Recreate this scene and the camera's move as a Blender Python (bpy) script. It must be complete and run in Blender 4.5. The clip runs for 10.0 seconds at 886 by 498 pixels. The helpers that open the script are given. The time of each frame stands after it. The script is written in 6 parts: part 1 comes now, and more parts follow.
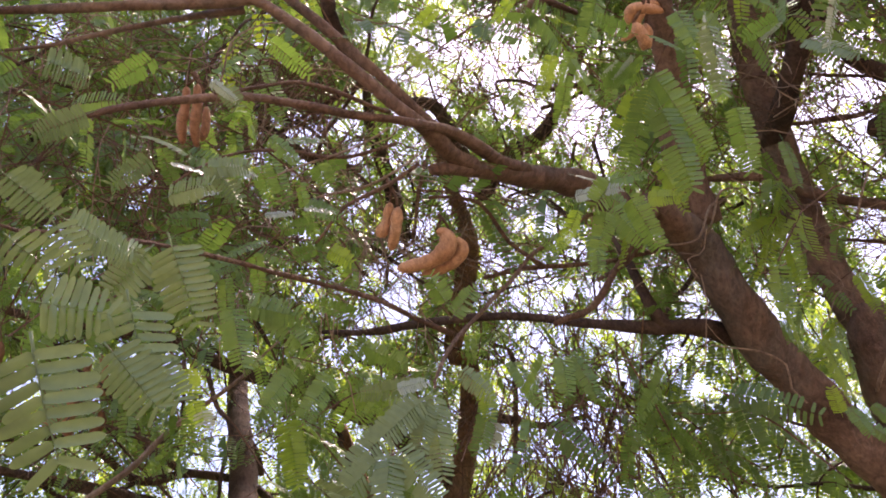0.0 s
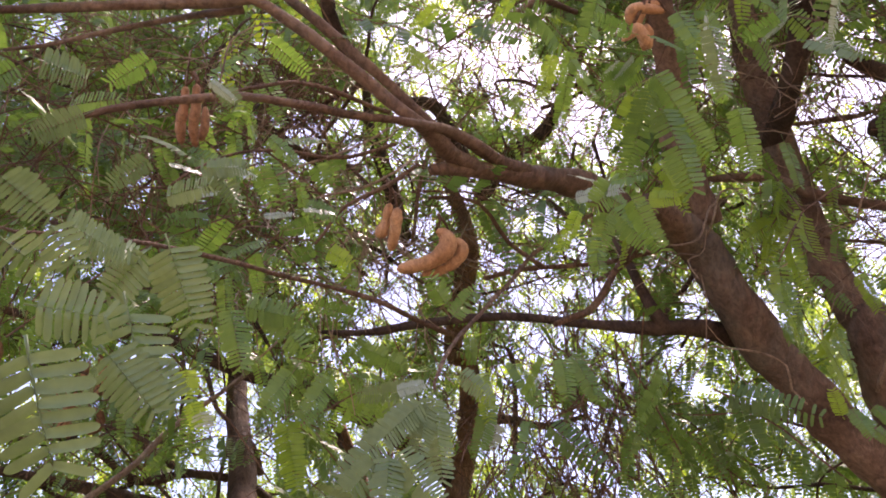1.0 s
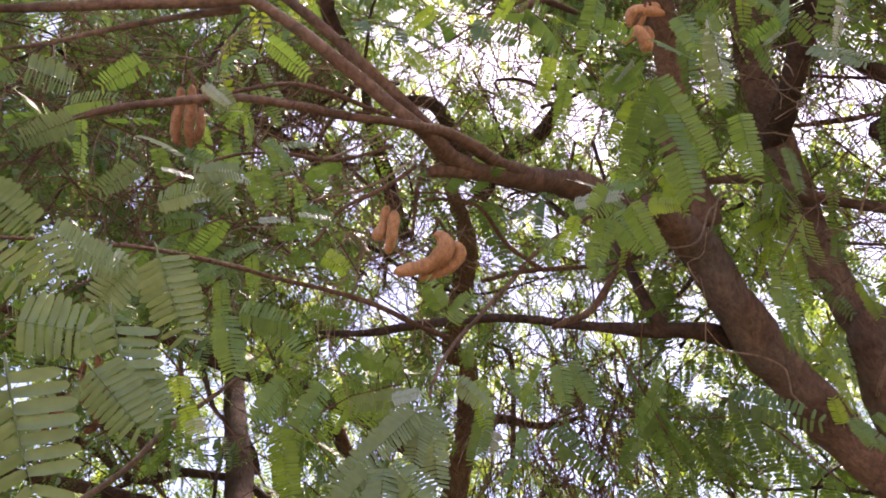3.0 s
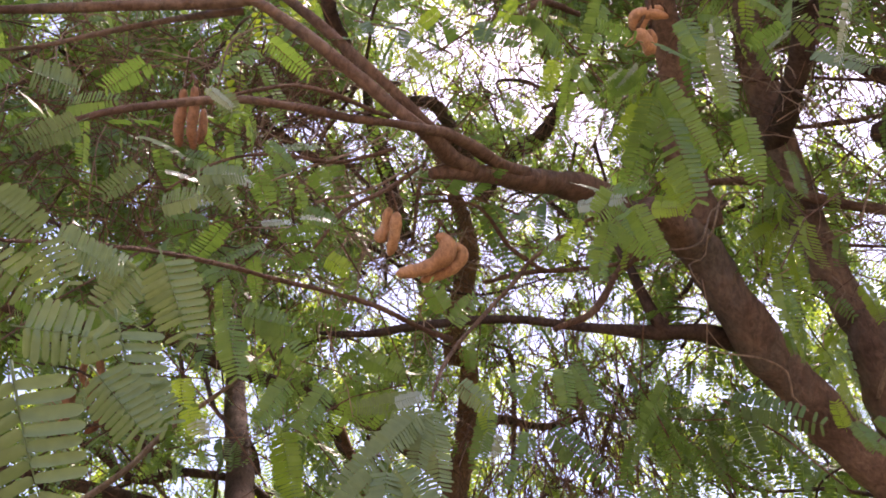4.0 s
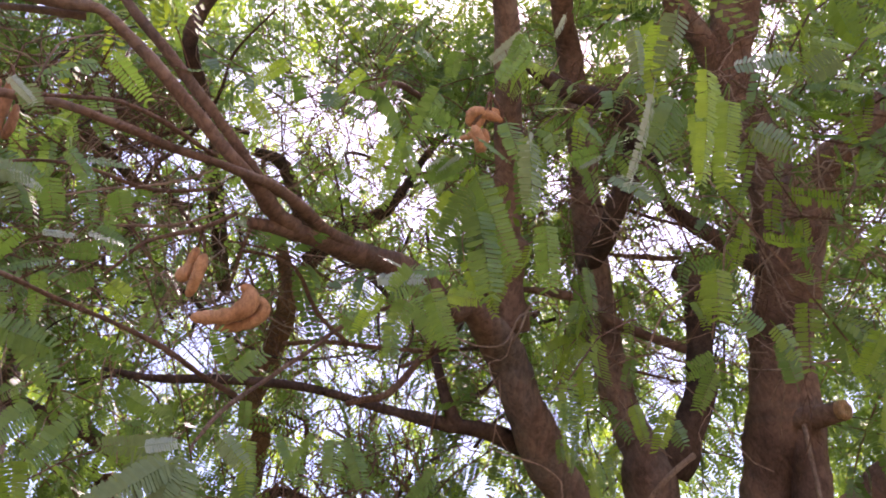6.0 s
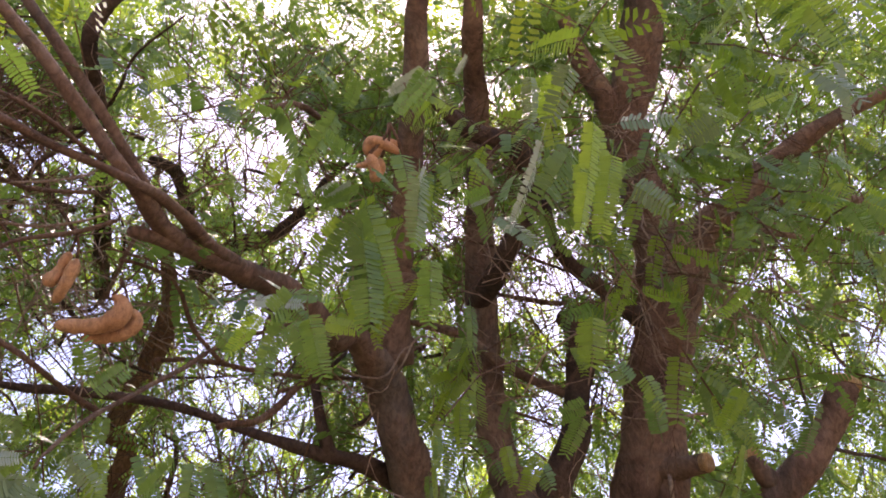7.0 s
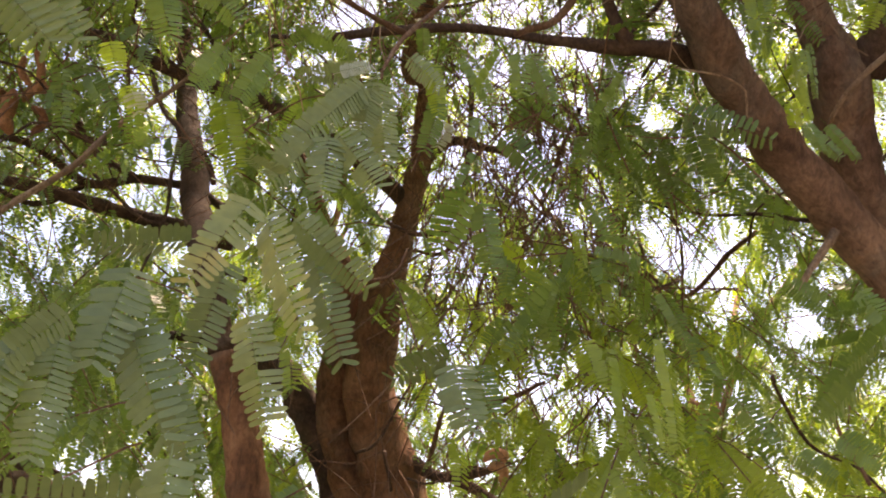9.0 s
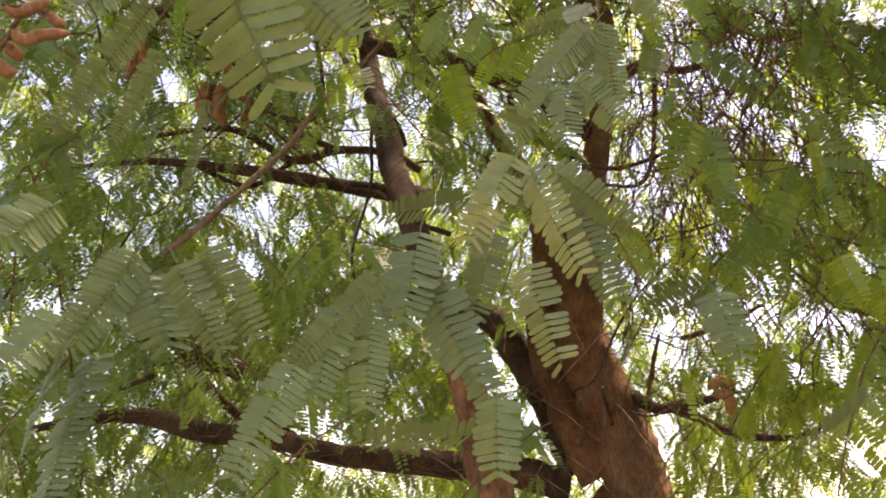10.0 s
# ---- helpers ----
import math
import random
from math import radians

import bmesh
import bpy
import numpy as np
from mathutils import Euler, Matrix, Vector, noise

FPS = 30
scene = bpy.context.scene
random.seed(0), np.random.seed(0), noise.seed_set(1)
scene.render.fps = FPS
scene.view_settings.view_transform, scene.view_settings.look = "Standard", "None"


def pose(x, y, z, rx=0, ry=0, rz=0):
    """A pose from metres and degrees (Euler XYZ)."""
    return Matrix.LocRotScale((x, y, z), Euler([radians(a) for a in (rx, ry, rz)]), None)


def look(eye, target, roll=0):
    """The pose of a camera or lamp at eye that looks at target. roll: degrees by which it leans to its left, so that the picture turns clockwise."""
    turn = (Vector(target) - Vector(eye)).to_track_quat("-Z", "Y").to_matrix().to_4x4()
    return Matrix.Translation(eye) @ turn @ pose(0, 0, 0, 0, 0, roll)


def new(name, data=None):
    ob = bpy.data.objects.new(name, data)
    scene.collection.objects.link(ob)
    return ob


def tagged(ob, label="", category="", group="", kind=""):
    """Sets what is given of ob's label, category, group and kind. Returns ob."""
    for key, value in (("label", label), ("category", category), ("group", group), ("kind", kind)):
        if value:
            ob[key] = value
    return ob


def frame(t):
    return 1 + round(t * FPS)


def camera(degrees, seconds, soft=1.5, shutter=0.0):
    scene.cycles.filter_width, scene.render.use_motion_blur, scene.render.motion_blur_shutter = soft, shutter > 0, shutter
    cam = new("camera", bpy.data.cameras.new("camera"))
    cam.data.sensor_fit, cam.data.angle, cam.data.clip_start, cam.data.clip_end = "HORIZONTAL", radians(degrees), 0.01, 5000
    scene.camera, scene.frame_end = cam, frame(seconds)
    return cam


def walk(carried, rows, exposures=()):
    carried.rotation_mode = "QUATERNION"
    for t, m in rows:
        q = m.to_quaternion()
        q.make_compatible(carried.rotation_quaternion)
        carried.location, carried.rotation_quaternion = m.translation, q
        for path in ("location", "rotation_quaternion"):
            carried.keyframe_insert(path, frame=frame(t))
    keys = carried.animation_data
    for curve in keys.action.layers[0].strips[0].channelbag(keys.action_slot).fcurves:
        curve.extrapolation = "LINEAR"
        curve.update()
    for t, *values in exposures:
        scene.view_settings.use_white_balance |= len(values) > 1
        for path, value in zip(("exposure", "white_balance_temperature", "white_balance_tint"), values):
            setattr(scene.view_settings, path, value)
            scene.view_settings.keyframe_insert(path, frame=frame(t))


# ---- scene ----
cam = camera(55.7, 10.0, soft=1.75, shutter=0.14)
PATH = [
    (0, 0.000, 0.001, 1.600, 133.01, 3.00, -0.00),
    (0.5, 0.001, -0.000, 1.601, 132.93, 2.88, -0.16),
    (1, -0.000, 0.003, 1.604, 132.98, 2.97, -0.07),
    (1.5, -0.002, 0.007, 1.611, 133.08, 3.05, 0.03),
    (2, 0.000, 0.009, 1.613, 132.94, 2.91, -0.16),
    (2.5, 0.004, 0.007, 1.615, 132.84, 2.86, -0.23),
    (4, 0.001, 0.003, 1.620, 132.76, 2.68, -0.36),
    (4.5, 0.000, 0.001, 1.617, 132.77, 2.70, -0.36),
    (5, 0.007, 0.006, 1.610, 134.60, 3.42, -1.71),
    (5.5, 0.023, 0.015, 1.608, 136.13, 3.56, -8.09),
    (6, 0.034, 0.010, 1.614, 137.26, 2.96, -16.21),
    (6.2, 0.037, 0.007, 1.613, 137.67, 3.55, -18.48),
    (7.3, 0.051, 0.012, 1.622, 138.79, 4.93, -25.30),
    (7.5, 0.053, 0.020, 1.625, 135.74, 4.62, -24.43),
    (8, 0.048, 0.044, 1.623, 126.98, 3.23, -18.21),
    (8.5, 0.027, 0.071, 1.607, 117.80, 1.33, -11.61),
    (9, 0.011, 0.059, 1.595, 114.47, 2.19, -3.99),
    (9.5, -0.015, 0.056, 1.592, 113.31, 2.77, 3.32),
    (10, -0.042, 0.034, 1.590, 111.26, 3.47, 10.12),
]
walk(cam, [(t, pose(x, y, z, rx, ry, rz)) for t, x, y, z, rx, ry, rz in PATH],
     exposures=[(0.0, 2.22, 7200, 39), (4.0, 2.2, 7200, 39), (4.5, 2.3, 6700, 42), (5.2, 2.18, 6800, 40), (6.2, 2.16, 6800, 40), (7.5, 1.95, 7400, 35), (8.3, 2.08, 8200, 32), (10.0, 2.22, 9200, 30)])

# ---- light ----
SUN_EL, SUN_AZ = 70.0, 45.0          # degrees; azimuth from +y towards +x
world = bpy.data.worlds.new("sky")
scene.world = world
world.use_nodes = True
wn = world.node_tree
wn.nodes.clear()
sky = wn.nodes.new("ShaderNodeTexSky")
sky.sky_type, sky.sun_disc = "NISHITA", False
sky.sun_elevation, sky.sun_rotation = radians(SUN_EL), radians(SUN_AZ)
sky.air_density, sky.dust_density, sky.ozone_density = 1.0, 1.3, 1.0
back = wn.nodes.new("ShaderNodeBackground")
back.inputs[1].default_value = 0.112
wout = wn.nodes.new("ShaderNodeOutputWorld")
wn.links.new(sky.outputs[0], back.inputs[0])
wn.links.new(back.outputs[0], wout.inputs[0])
sun = new("sun", bpy.data.lights.new("sun", "SUN"))
sun.data.energy, sun.data.angle, sun.data.color = 5.0, radians(9), (1.0, 0.95, 0.87)
_az, _el = radians(SUN_AZ), radians(SUN_EL)
sun.matrix_world = look((30 * math.sin(_az) * math.cos(_el), 30 * math.cos(_az) * math.cos(_el), 30 * math.sin(_el)), (0, 0, 0))


# ---- materials ----
def material(name):
    m = bpy.data.materials.new(name)
    m.use_nodes = True
    nt = m.node_tree
    return m, nt, nt.nodes["Principled BSDF"], nt.nodes["Material Output"]


def node(nt, kind, links=(), **inputs):
    n = nt.nodes.new(kind)
    for key, value in inputs.items():
        n.inputs[key].default_value = value
    for socket, key in links:
        nt.links.new(socket, n.inputs[key])
    return n


def ramp(nt, fac, *stops):
    r = nt.nodes.new("ShaderNodeValToRGB")
    el = r.color_ramp.elements
    while len(el) < len(stops):
        el.new(0.5)
    for e, (at, col) in zip(el, stops):
        e.position, e.color = at, (*col, 1)
    nt.links.new(fac, r.inputs[0])
    return r


def blend(nt, fac, a, b, mode="MIX"):
    m = nt.nodes.new("ShaderNodeMix")
    m.data_type, m.blend_type = "RGBA", mode
    for value, key in ((fac, 0), (a, 6), (b, 7)):
        if hasattr(value, "links"):
            nt.links.new(value, m.inputs[key])
        else:
            m.inputs[key].default_value = value if key == 0 else (*value, 1)
    return m.outputs[2]


def bark(name, dark, mid, light, scale=1.0, rough=0.9, ridge=0.6, grey_amount=0.0):
    """Uneven brown wood: broad stains, fine grain and shallow furrows."""
    m, nt, bs, out = material(name)
    tc = node(nt, "ShaderNodeTexCoord")
    mp = node(nt, "ShaderNodeMapping", [(tc.outputs["Object"], "Vector")])
    mp.inputs["Scale"].default_value = (1.0, 1.0, 0.4)
    big = node(nt, "ShaderNodeTexNoise", [(tc.outputs["Object"], "Vector")], Scale=6.0 * scale, Detail=6.0, Roughness=0.65)
    fine = node(nt, "ShaderNodeTexNoise", [(mp.outputs[0], "Vector")], Scale=85.0 * scale, Detail=6.0, Roughness=0.7, Distortion=0.6)
    knots = node(nt, "ShaderNodeTexNoise", [(mp.outputs[0], "Vector")], Scale=20.0 * scale, Detail=7.0, Roughness=0.78, Distortion=1.5)
    worn = node(nt, "ShaderNodeTexNoise", [(tc.outputs["Object"], "Vector")], Scale=3.1 * scale, Detail=5.0, Roughness=0.7, Distortion=0.8)
    c0 = ramp(nt, big.outputs[0], (0.32, dark), (0.5, mid), (0.70, light))
    grey = sum(mid) / 3 * 1.12
    patch = ramp(nt, worn.outputs[0], (0.50, (0, 0, 0)), (0.66, (grey_amount,) * 3))
    c1_col = blend(nt, patch.outputs[0], c0.outputs[0], (grey * 1.08, grey, grey * 0.88))
    c2 = ramp(nt, fine.outputs[0], (0.34, (0.55, 0.54, 0.53)), (0.60, (1.2, 1.17, 1.12)))
    c3 = ramp(nt, knots.outputs[0], (0.34, (0.42, 0.38, 0.36)), (0.50, (1, 1, 1)), (0.68, (1.18, 1.15, 1.1)))
    col = blend(nt, ridge, blend(nt, 0.8, c1_col, c2.outputs[0], "MULTIPLY"), c3.outputs[0], "MULTIPLY")
    nt.links.new(col, bs.inputs["Base Color"])
    bs.inputs["Roughness"].default_value = rough
    bs.inputs["Specular IOR Level"].default_value = 0.2
    h = node(nt, "ShaderNodeMath", [(fine.outputs[0], 0), (knots.outputs[0], 1)])
    bp = node(nt, "ShaderNodeBump", [(h.outputs[0], "Height")], Strength=1.0 * ridge + 0.1, Distance=0.018)
    nt.links.new(bp.outputs[0], bs.inputs["Normal"])
    return m


def leaf_material(name, deep, mid, fresh, through_col, gloss=0.45, thin=0.45, spread=1.0, shine=0.45):
    m, nt, bs, out = material(name)
    geo = node(nt, "ShaderNodeNewGeometry")
    tc = node(nt, "ShaderNodeTexCoord")
    patch = node(nt, "ShaderNodeTexNoise", [(geo.outputs["Position"], "Vector")], Scale=2.2 * spread, Detail=3.0)
    speck = node(nt, "ShaderNodeTexNoise", [(geo.outputs["Position"], "Vector")], Scale=160.0, Detail=2.0)
    mixv = node(nt, "ShaderNodeMath", [(patch.outputs[0], 0)])
    rnd = node(nt, "ShaderNodeMath", [(geo.outputs["Random Per Island"], 0)])
    rnd.operation, rnd.inputs[1].default_value = "MULTIPLY", 0.10
    nt.links.new(rnd.outputs[0], mixv.inputs[1])
    up = 0.09 if spread > 1.5 else 0.0
    info = node(nt, "ShaderNodeObjectInfo")
    own = node(nt, "ShaderNodeMath", [(info.outputs["Random"], 0), (mixv.outputs[0], 2)])
    own.operation, own.inputs[1].default_value = "MULTIPLY_ADD", 2 * up
    base = ramp(nt, own.outputs[0], (0.38 + up, deep), (0.6 + up, mid), (0.82 + up, fresh))
    sp = ramp(nt, speck.outputs[0], (0.3, (0.8, 0.82, 0.8)), (0.7, (1.1, 1.08, 1.05)))
    col = blend(nt, 0.7, base.outputs[0], sp.outputs[0], "MULTIPLY")
    nt.links.new(col, bs.inputs["Base Color"])
    bs.inputs["Roughness"].default_value = gloss
    bs.inputs["Specular IOR Level"].default_value = shine
    tcol = blend(nt, 0.5, col, through_col)
    tr = node(nt, "ShaderNodeBsdfTranslucent", [(tcol, "Color")])
    ms = node(nt, "ShaderNodeMixShader", [(bs.outputs[0], 1), (tr.outputs[0], 2)], Fac=thin)
    nt.links.new(ms.outputs[0], out.inputs["Surface"])
    return m


BARK = bark("tamarind_bark", (0.084, 0.051, 0.037), (0.184, 0.114, 0.082), (0.30, 0.195, 0.138), 1.0, 0.9, 0.5, 0.6)
BARK_BACK = bark("back_tree_bark", (0.105, 0.055, 0.034), (0.235, 0.122, 0.072), (0.36, 0.205, 0.122), 1.0, 0.9, 0.5, 0.4)
# bark of silhouetted branches: their shade is put into the colour
BARK_SHADED = bark("shaded_branch_bark", (0.042, 0.029, 0.024), (0.092, 0.060, 0.047), (0.165, 0.112, 0.086), 1.3, 0.9, 0.55, 0.4)
TWIG = bark("twig_bark", (0.10, 0.058, 0.038), (0.17, 0.10, 0.068), (0.25, 0.165, 0.115), 2.0)
PALE_TWIG = bark("dry_twig", (0.19, 0.135, 0.10), (0.29, 0.205, 0.15), (0.39, 0.30, 0.225), 2.0)
CUT = bark("cut_wood", (0.35, 0.20, 0.09), (0.50, 0.31, 0.15), (0.60, 0.42, 0.24), 3.0)
POD = bark("pod_shell", (0.33, 0.165, 0.085), (0.42, 0.225, 0.12), (0.47, 0.27, 0.155), 2.0, 0.75, 0.12)
POD_DARK = bark("dark_pod_shell", (0.18, 0.088, 0.050), (0.28, 0.145, 0.082), (0.36, 0.20, 0.118), 2.0, 0.75, 0.25)
LEAF = leaf_material("near_leaf", (0.104, 0.154, 0.067), (0.143, 0.202, 0.083), (0.190, 0.248, 0.094), (0.22, 0.32, 0.09), 0.46, 0.2, 2.0, 0.4)
LEAF_OLD = leaf_material("yellowing_leaf", (0.155, 0.205, 0.085), (0.205, 0.258, 0.095), (0.33, 0.29, 0.085), (0.32, 0.38, 0.10), 0.36, 0.28, 12.0, 0.5)
# leaves that mirror the sky: the sheen is painted as a pale colour
LEAF_GLINT = leaf_material("glint_leaf", (0.20, 0.245, 0.165), (0.26, 0.305, 0.21), (0.33, 0.375, 0.27), (0.4, 0.47, 0.3), 0.32, 0.3, 3.0, 0.7)
LEAF_FRESH = leaf_material("fresh_leaf", (0.11, 0.185, 0.038), (0.165, 0.26, 0.042), (0.25, 0.34, 0.045), (0.42, 0.60, 0.03), 0.34, 0.58, 3.0, 0.65)
LEAF_MID = leaf_material("crown_leaf", (0.055, 0.110, 0.036), (0.100, 0.180, 0.045), (0.165, 0.262, 0.046), (0.25, 0.42, 0.035), 0.38, 0.44, 1.0, 0.55)
LEAF_FAR = leaf_material("far_crown_leaf", (0.060, 0.115, 0.028), (0.130, 0.205, 0.033), (0.250, 0.335, 0.036), (0.40, 0.55, 0.025), 0.48, 0.56, 0.9, 0.35)


def soil():
    m, nt, bs, out = material("dry_soil")
    tc = node(nt, "ShaderNodeTexCoord")
    a = node(nt, "ShaderNodeTexNoise", [(tc.outputs["Object"], "Vector")], Scale=0.6, Detail=6.0)
    b = node(nt, "ShaderNodeTexNoise", [(tc.outputs["Object"], "Vector")], Scale=25.0, Detail=6.0)
    c = ramp(nt, a.outputs[0], (0.35, (0.115, 0.090, 0.054)), (0.55, (0.175, 0.140, 0.086)), (0.75, (0.245, 0.195, 0.125)))
    d = ramp(nt, b.outputs[0], (0.3, (0.6, 0.6, 0.6)), (0.7, (1.1, 1.1, 1.1)))
    nt.links.new(blend(nt, 1.0, c.outputs[0], d.outputs[0], "MULTIPLY"), bs.inputs["Base Color"])
    bs.inputs["Roughness"].default_value = 0.95
    bp = node(nt, "ShaderNodeBump", [(b.outputs[0], "Height")], Strength=0.8, Distance=0.03)
    nt.links.new(bp.outputs[0], bs.inputs["Normal"])
    return m


SOIL = soil()
RNG = np.random.default_rng(11)


# ---- builders ----
def mesh_from(name, verts, faces, mat, smooth=True):
    me = bpy.data.meshes.new(name)
    me.from_pydata([tuple(v) for v in verts], [], faces)
    me.materials.append(mat)
    if smooth:
        me.polygons.foreach_set("use_smooth", [True] * len(me.polygons))
    return me


def mesh_fast(name, verts, size, mat):
    """A mesh of loose faces of one size: size corners each, taken in order from verts."""
    n = len(verts) // size
    me = bpy.data.meshes.new(name)
    me.vertices.add(len(verts))
    me.vertices.foreach_set("co", np.ascontiguousarray(verts, dtype=np.float32).ravel())
    me.loops.add(len(verts))
    me.loops.foreach_set("vertex_index", np.arange(len(verts), dtype=np.int32))
    me.polygons.add(n)
    me.polygons.foreach_set("loop_start", np.arange(0, len(verts), size, dtype=np.int32))
    me.update(calc_edges=True)
    me.materials.append(mat)
    return me


def part(name, me, parent, label=""):
    ob = new(name, me)
    ob.parent = parent
    top = parent
    while top.parent:
        top = top.parent
    if parent.type == "EMPTY":
        ob.matrix_parent_inverse = Matrix.Translation(-parent.location)
    return tagged(ob, label)


def smooth_line(points, step):
    """A rounded line through points (x, y, z, radius), resampled about every step metres."""
    p = np.array(points, float)
    p = np.vstack([2 * p[0] - p[1], p, 2 * p[-1] - p[-2]])
    p[:, 3] = np.maximum(p[:, 3], 0.0008)
    out = []
    for a, b, c, d in zip(p[:-3], p[1:-2], p[2:-1], p[3:]):
        n = max(1, int(np.ceil(np.linalg.norm(c[:3] - b[:3]) / step)))
        for k in range(n):
            u = k / n
            out.append(0.5 * (2 * b + (c - a) * u + (2 * a - 5 * b + 4 * c - d) * u * u + (3 * b - a - 3 * c + d) * u**3))
    out.append(p[-2])
    out = np.array(out)
    out[:, 3] = np.maximum(out[:, 3], 0.0008)
    return out


def tube(line, sides, rough=0.0, grain=9.0, cap=True):
    """Vertices and faces of a rod round a line, its girth made uneven."""
    xyz, rad = line[:, :3], line[:, 3]
    tang = np.gradient(xyz, axis=0)
    tang /= np.linalg.norm(tang, axis=1)[:, None] + 1e-12
    ref = np.array((0.3, 0.9, 0.2))
    verts, faces = [], []
    n1 = np.cross(tang[0], ref)
    for k in range(len(xyz)):
        n1 = n1 - tang[k] * (n1 @ tang[k])
        n1 /= np.linalg.norm(n1)
        n2 = np.cross(tang[k], n1)
        for s in range(sides):
            a = 2 * math.pi * s / sides
            way = math.cos(a) * n1 + math.sin(a) * n2
            r = rad[k]
            if rough:
                q = xyz[k] + way * r
                r *= 1 + rough * (noise.noise(q * grain) + 0.5 * noise.noise(q * grain * 3.1))
            verts.append(xyz[k] + way * r)
    for k in range(len(xyz) - 1):
        for s in range(sides):
            t = (s + 1) % sides
            faces.append((k * sides + s, k * sides + t, (k + 1) * sides + t, (k + 1) * sides + s))
    if cap:
        faces.append(tuple(range(sides))[::-1])
        faces.append(tuple((len(xyz) - 1) * sides + s for s in range(sides)))
    return verts, faces


def tree(name, base, label):
    ob = new(name)
    ob.location = base
    ob.empty_display_size = 0.3
    return tagged(ob, label, "tree", kind="thing")


STEMS = []                      # points on stems, with their radius


def wood_of(owner):
    return BARK if owner.get("near") else BARK_BACK


def trunk(owner, points):
    line = smooth_line(points, 0.05)
    STEMS.append(line)
    v, f = tube(line, 28, 0.16, 6.0)
    return part("trunk", mesh_from("trunk", v, f, wood_of(owner)), owner)


def limb(owner, points, dark=False):
    thick = max(p[3] for p in points)
    # thin back limbs and those passed as dark get bark with shade painted in
    mat = BARK_SHADED if dark or (thick < 0.05 and not owner.get("near")) else wood_of(owner)
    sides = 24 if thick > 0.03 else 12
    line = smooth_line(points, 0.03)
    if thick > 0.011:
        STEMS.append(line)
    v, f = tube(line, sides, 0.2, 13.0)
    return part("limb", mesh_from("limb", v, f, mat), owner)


def twig(owner, points, pale=False):
    line = smooth_line(points, 0.03)
    for k in range(1, len(line) - 1):
        line[k, :3] += 0.006 * np.array(noise.noise_vector(Vector(line[k, :3] * 9)))
    v, f = tube(line, 8, 0.22, 40.0)
    return part("twig", mesh_from("twig", v, f, PALE_TWIG if pale else TWIG), owner)


def cut_stub(owner, points):
    """A sawn-off branch with its pale cut face."""
    line = smooth_line(points, 0.02)
    v, f = tube(line, 20, 0.16, 11.0)
    ob = part("limb", mesh_from("limb", v, f, BARK), owner, "sawn-off branch stub")
    end, way = line[-1, :3], line[-1, :3] - line[-3, :3]
    way /= np.linalg.norm(way)
    r = line[-1, 3]
    disc = np.array([(*(end + way * d), r * s) for d, s in ((-0.01, 1.02), (0.004, 1.03), (0.010, 0.96), (0.011, 0.5), (0.0105, 0.02))])
    v, f = tube(disc, 20, 0.06, 30.0)
    part("cut_face", mesh_from("cut_face", v, f, CUT), ob, "pale orange sawn wood")
    return ob


# ---- leaves ----
def leaflet_outline(length, width):
    """Six corners of an oblong leaflet that grows along +y from the rachis."""
    return np.array([(-0.34 * width, 0, 0), (-0.5 * width, 0.25 * length, 0), (-0.42 * width, 0.88 * length, 0),
                     (0.04 * width, length, 0), (0.44 * width, 0.86 * length, 0), (0.5 * width, 0.10 * length, 0)])


def rounded_outline(width):
    """The same with a rounded tip and base, eleven corners, one metre long."""
    return np.array([(-0.22 * width, 0, 0), (-0.46 * width, 0.07, 0), (-0.5 * width, 0.45, 0), (-0.46 * width, 0.82, 0), (-0.33 * width, 0.94, 0),
                     (-0.08 * width, 1.0, 0), (0.18 * width, 0.985, 0), (0.38 * width, 0.92, 0), (0.49 * width, 0.78, 0), (0.5 * width, 0.3, 0), (0.38 * width, 0.03, 0)])


def leaf_frames(length, leaflet, rng, sag=0.18, gap=0.37):
    """Base point, along and across of each leaflet of one feathered leaf along +x, face up +z; and the rachis line."""
    pairs = int(np.clip(round(length / (leaflet * gap)), 5, 40))
    us = np.linspace(0.10, 1.0, pairs)
    made = []
    for k, u in enumerate(us):
        x, z = length * u, -sag * length * u * u
        slope = math.atan(-2 * sag * u)
        size = leaflet * (0.60 + 0.46 * math.sin(math.pi * min(1, 0.22 + u * 0.66)))
        for side in (1, -1):
            lean = radians(rng.normal(9, 1.6)) + (0.35 if u > 0.97 else 0)
            fold = radians(rng.normal(9, 4))
            if rng.random() < 0.03:
                continue
            d = np.array((math.sin(lean), side * math.cos(lean) * math.cos(fold), -math.sin(fold)))
            r = np.array((math.cos(lean), -side * math.sin(lean), side * radians(rng.normal(13, 5))))
            turn = np.array(((math.cos(slope), 0, -math.sin(slope)), (0, 1, 0), (math.sin(slope), 0, math.cos(slope))))
            made.append((np.array((x, 0, z)), turn @ r, turn @ d, size * rng.uniform(0.9, 1.08)))
    return made, us


def bake_leaf(length, leaflet, rng, corners=6, sag=0.18, gap=0.37, wide=1.0):
    """All leaflet corners of one feathered leaf, as loose faces."""
    made, _ = leaf_frames(length, leaflet, rng, sag, gap)
    one = leaflet_outline(1.0, 0.31)
    if corners == 4:
        one = np.array([(-0.11 * wide, 0, 0), (-0.13 * wide, 0.85, 0), (0.07 * wide, 1.0, 0), (0.14 * wide, 0.45, 0)])
    out = [p + s * (one[:, :1] * r + one[:, 1:2] * d) for p, r, d, s in made]
    return np.vstack(out)


def unit(v):
    return v / (np.linalg.norm(v, axis=-1, keepdims=True) + 1e-12)


LEAFLET_MESHES = {}


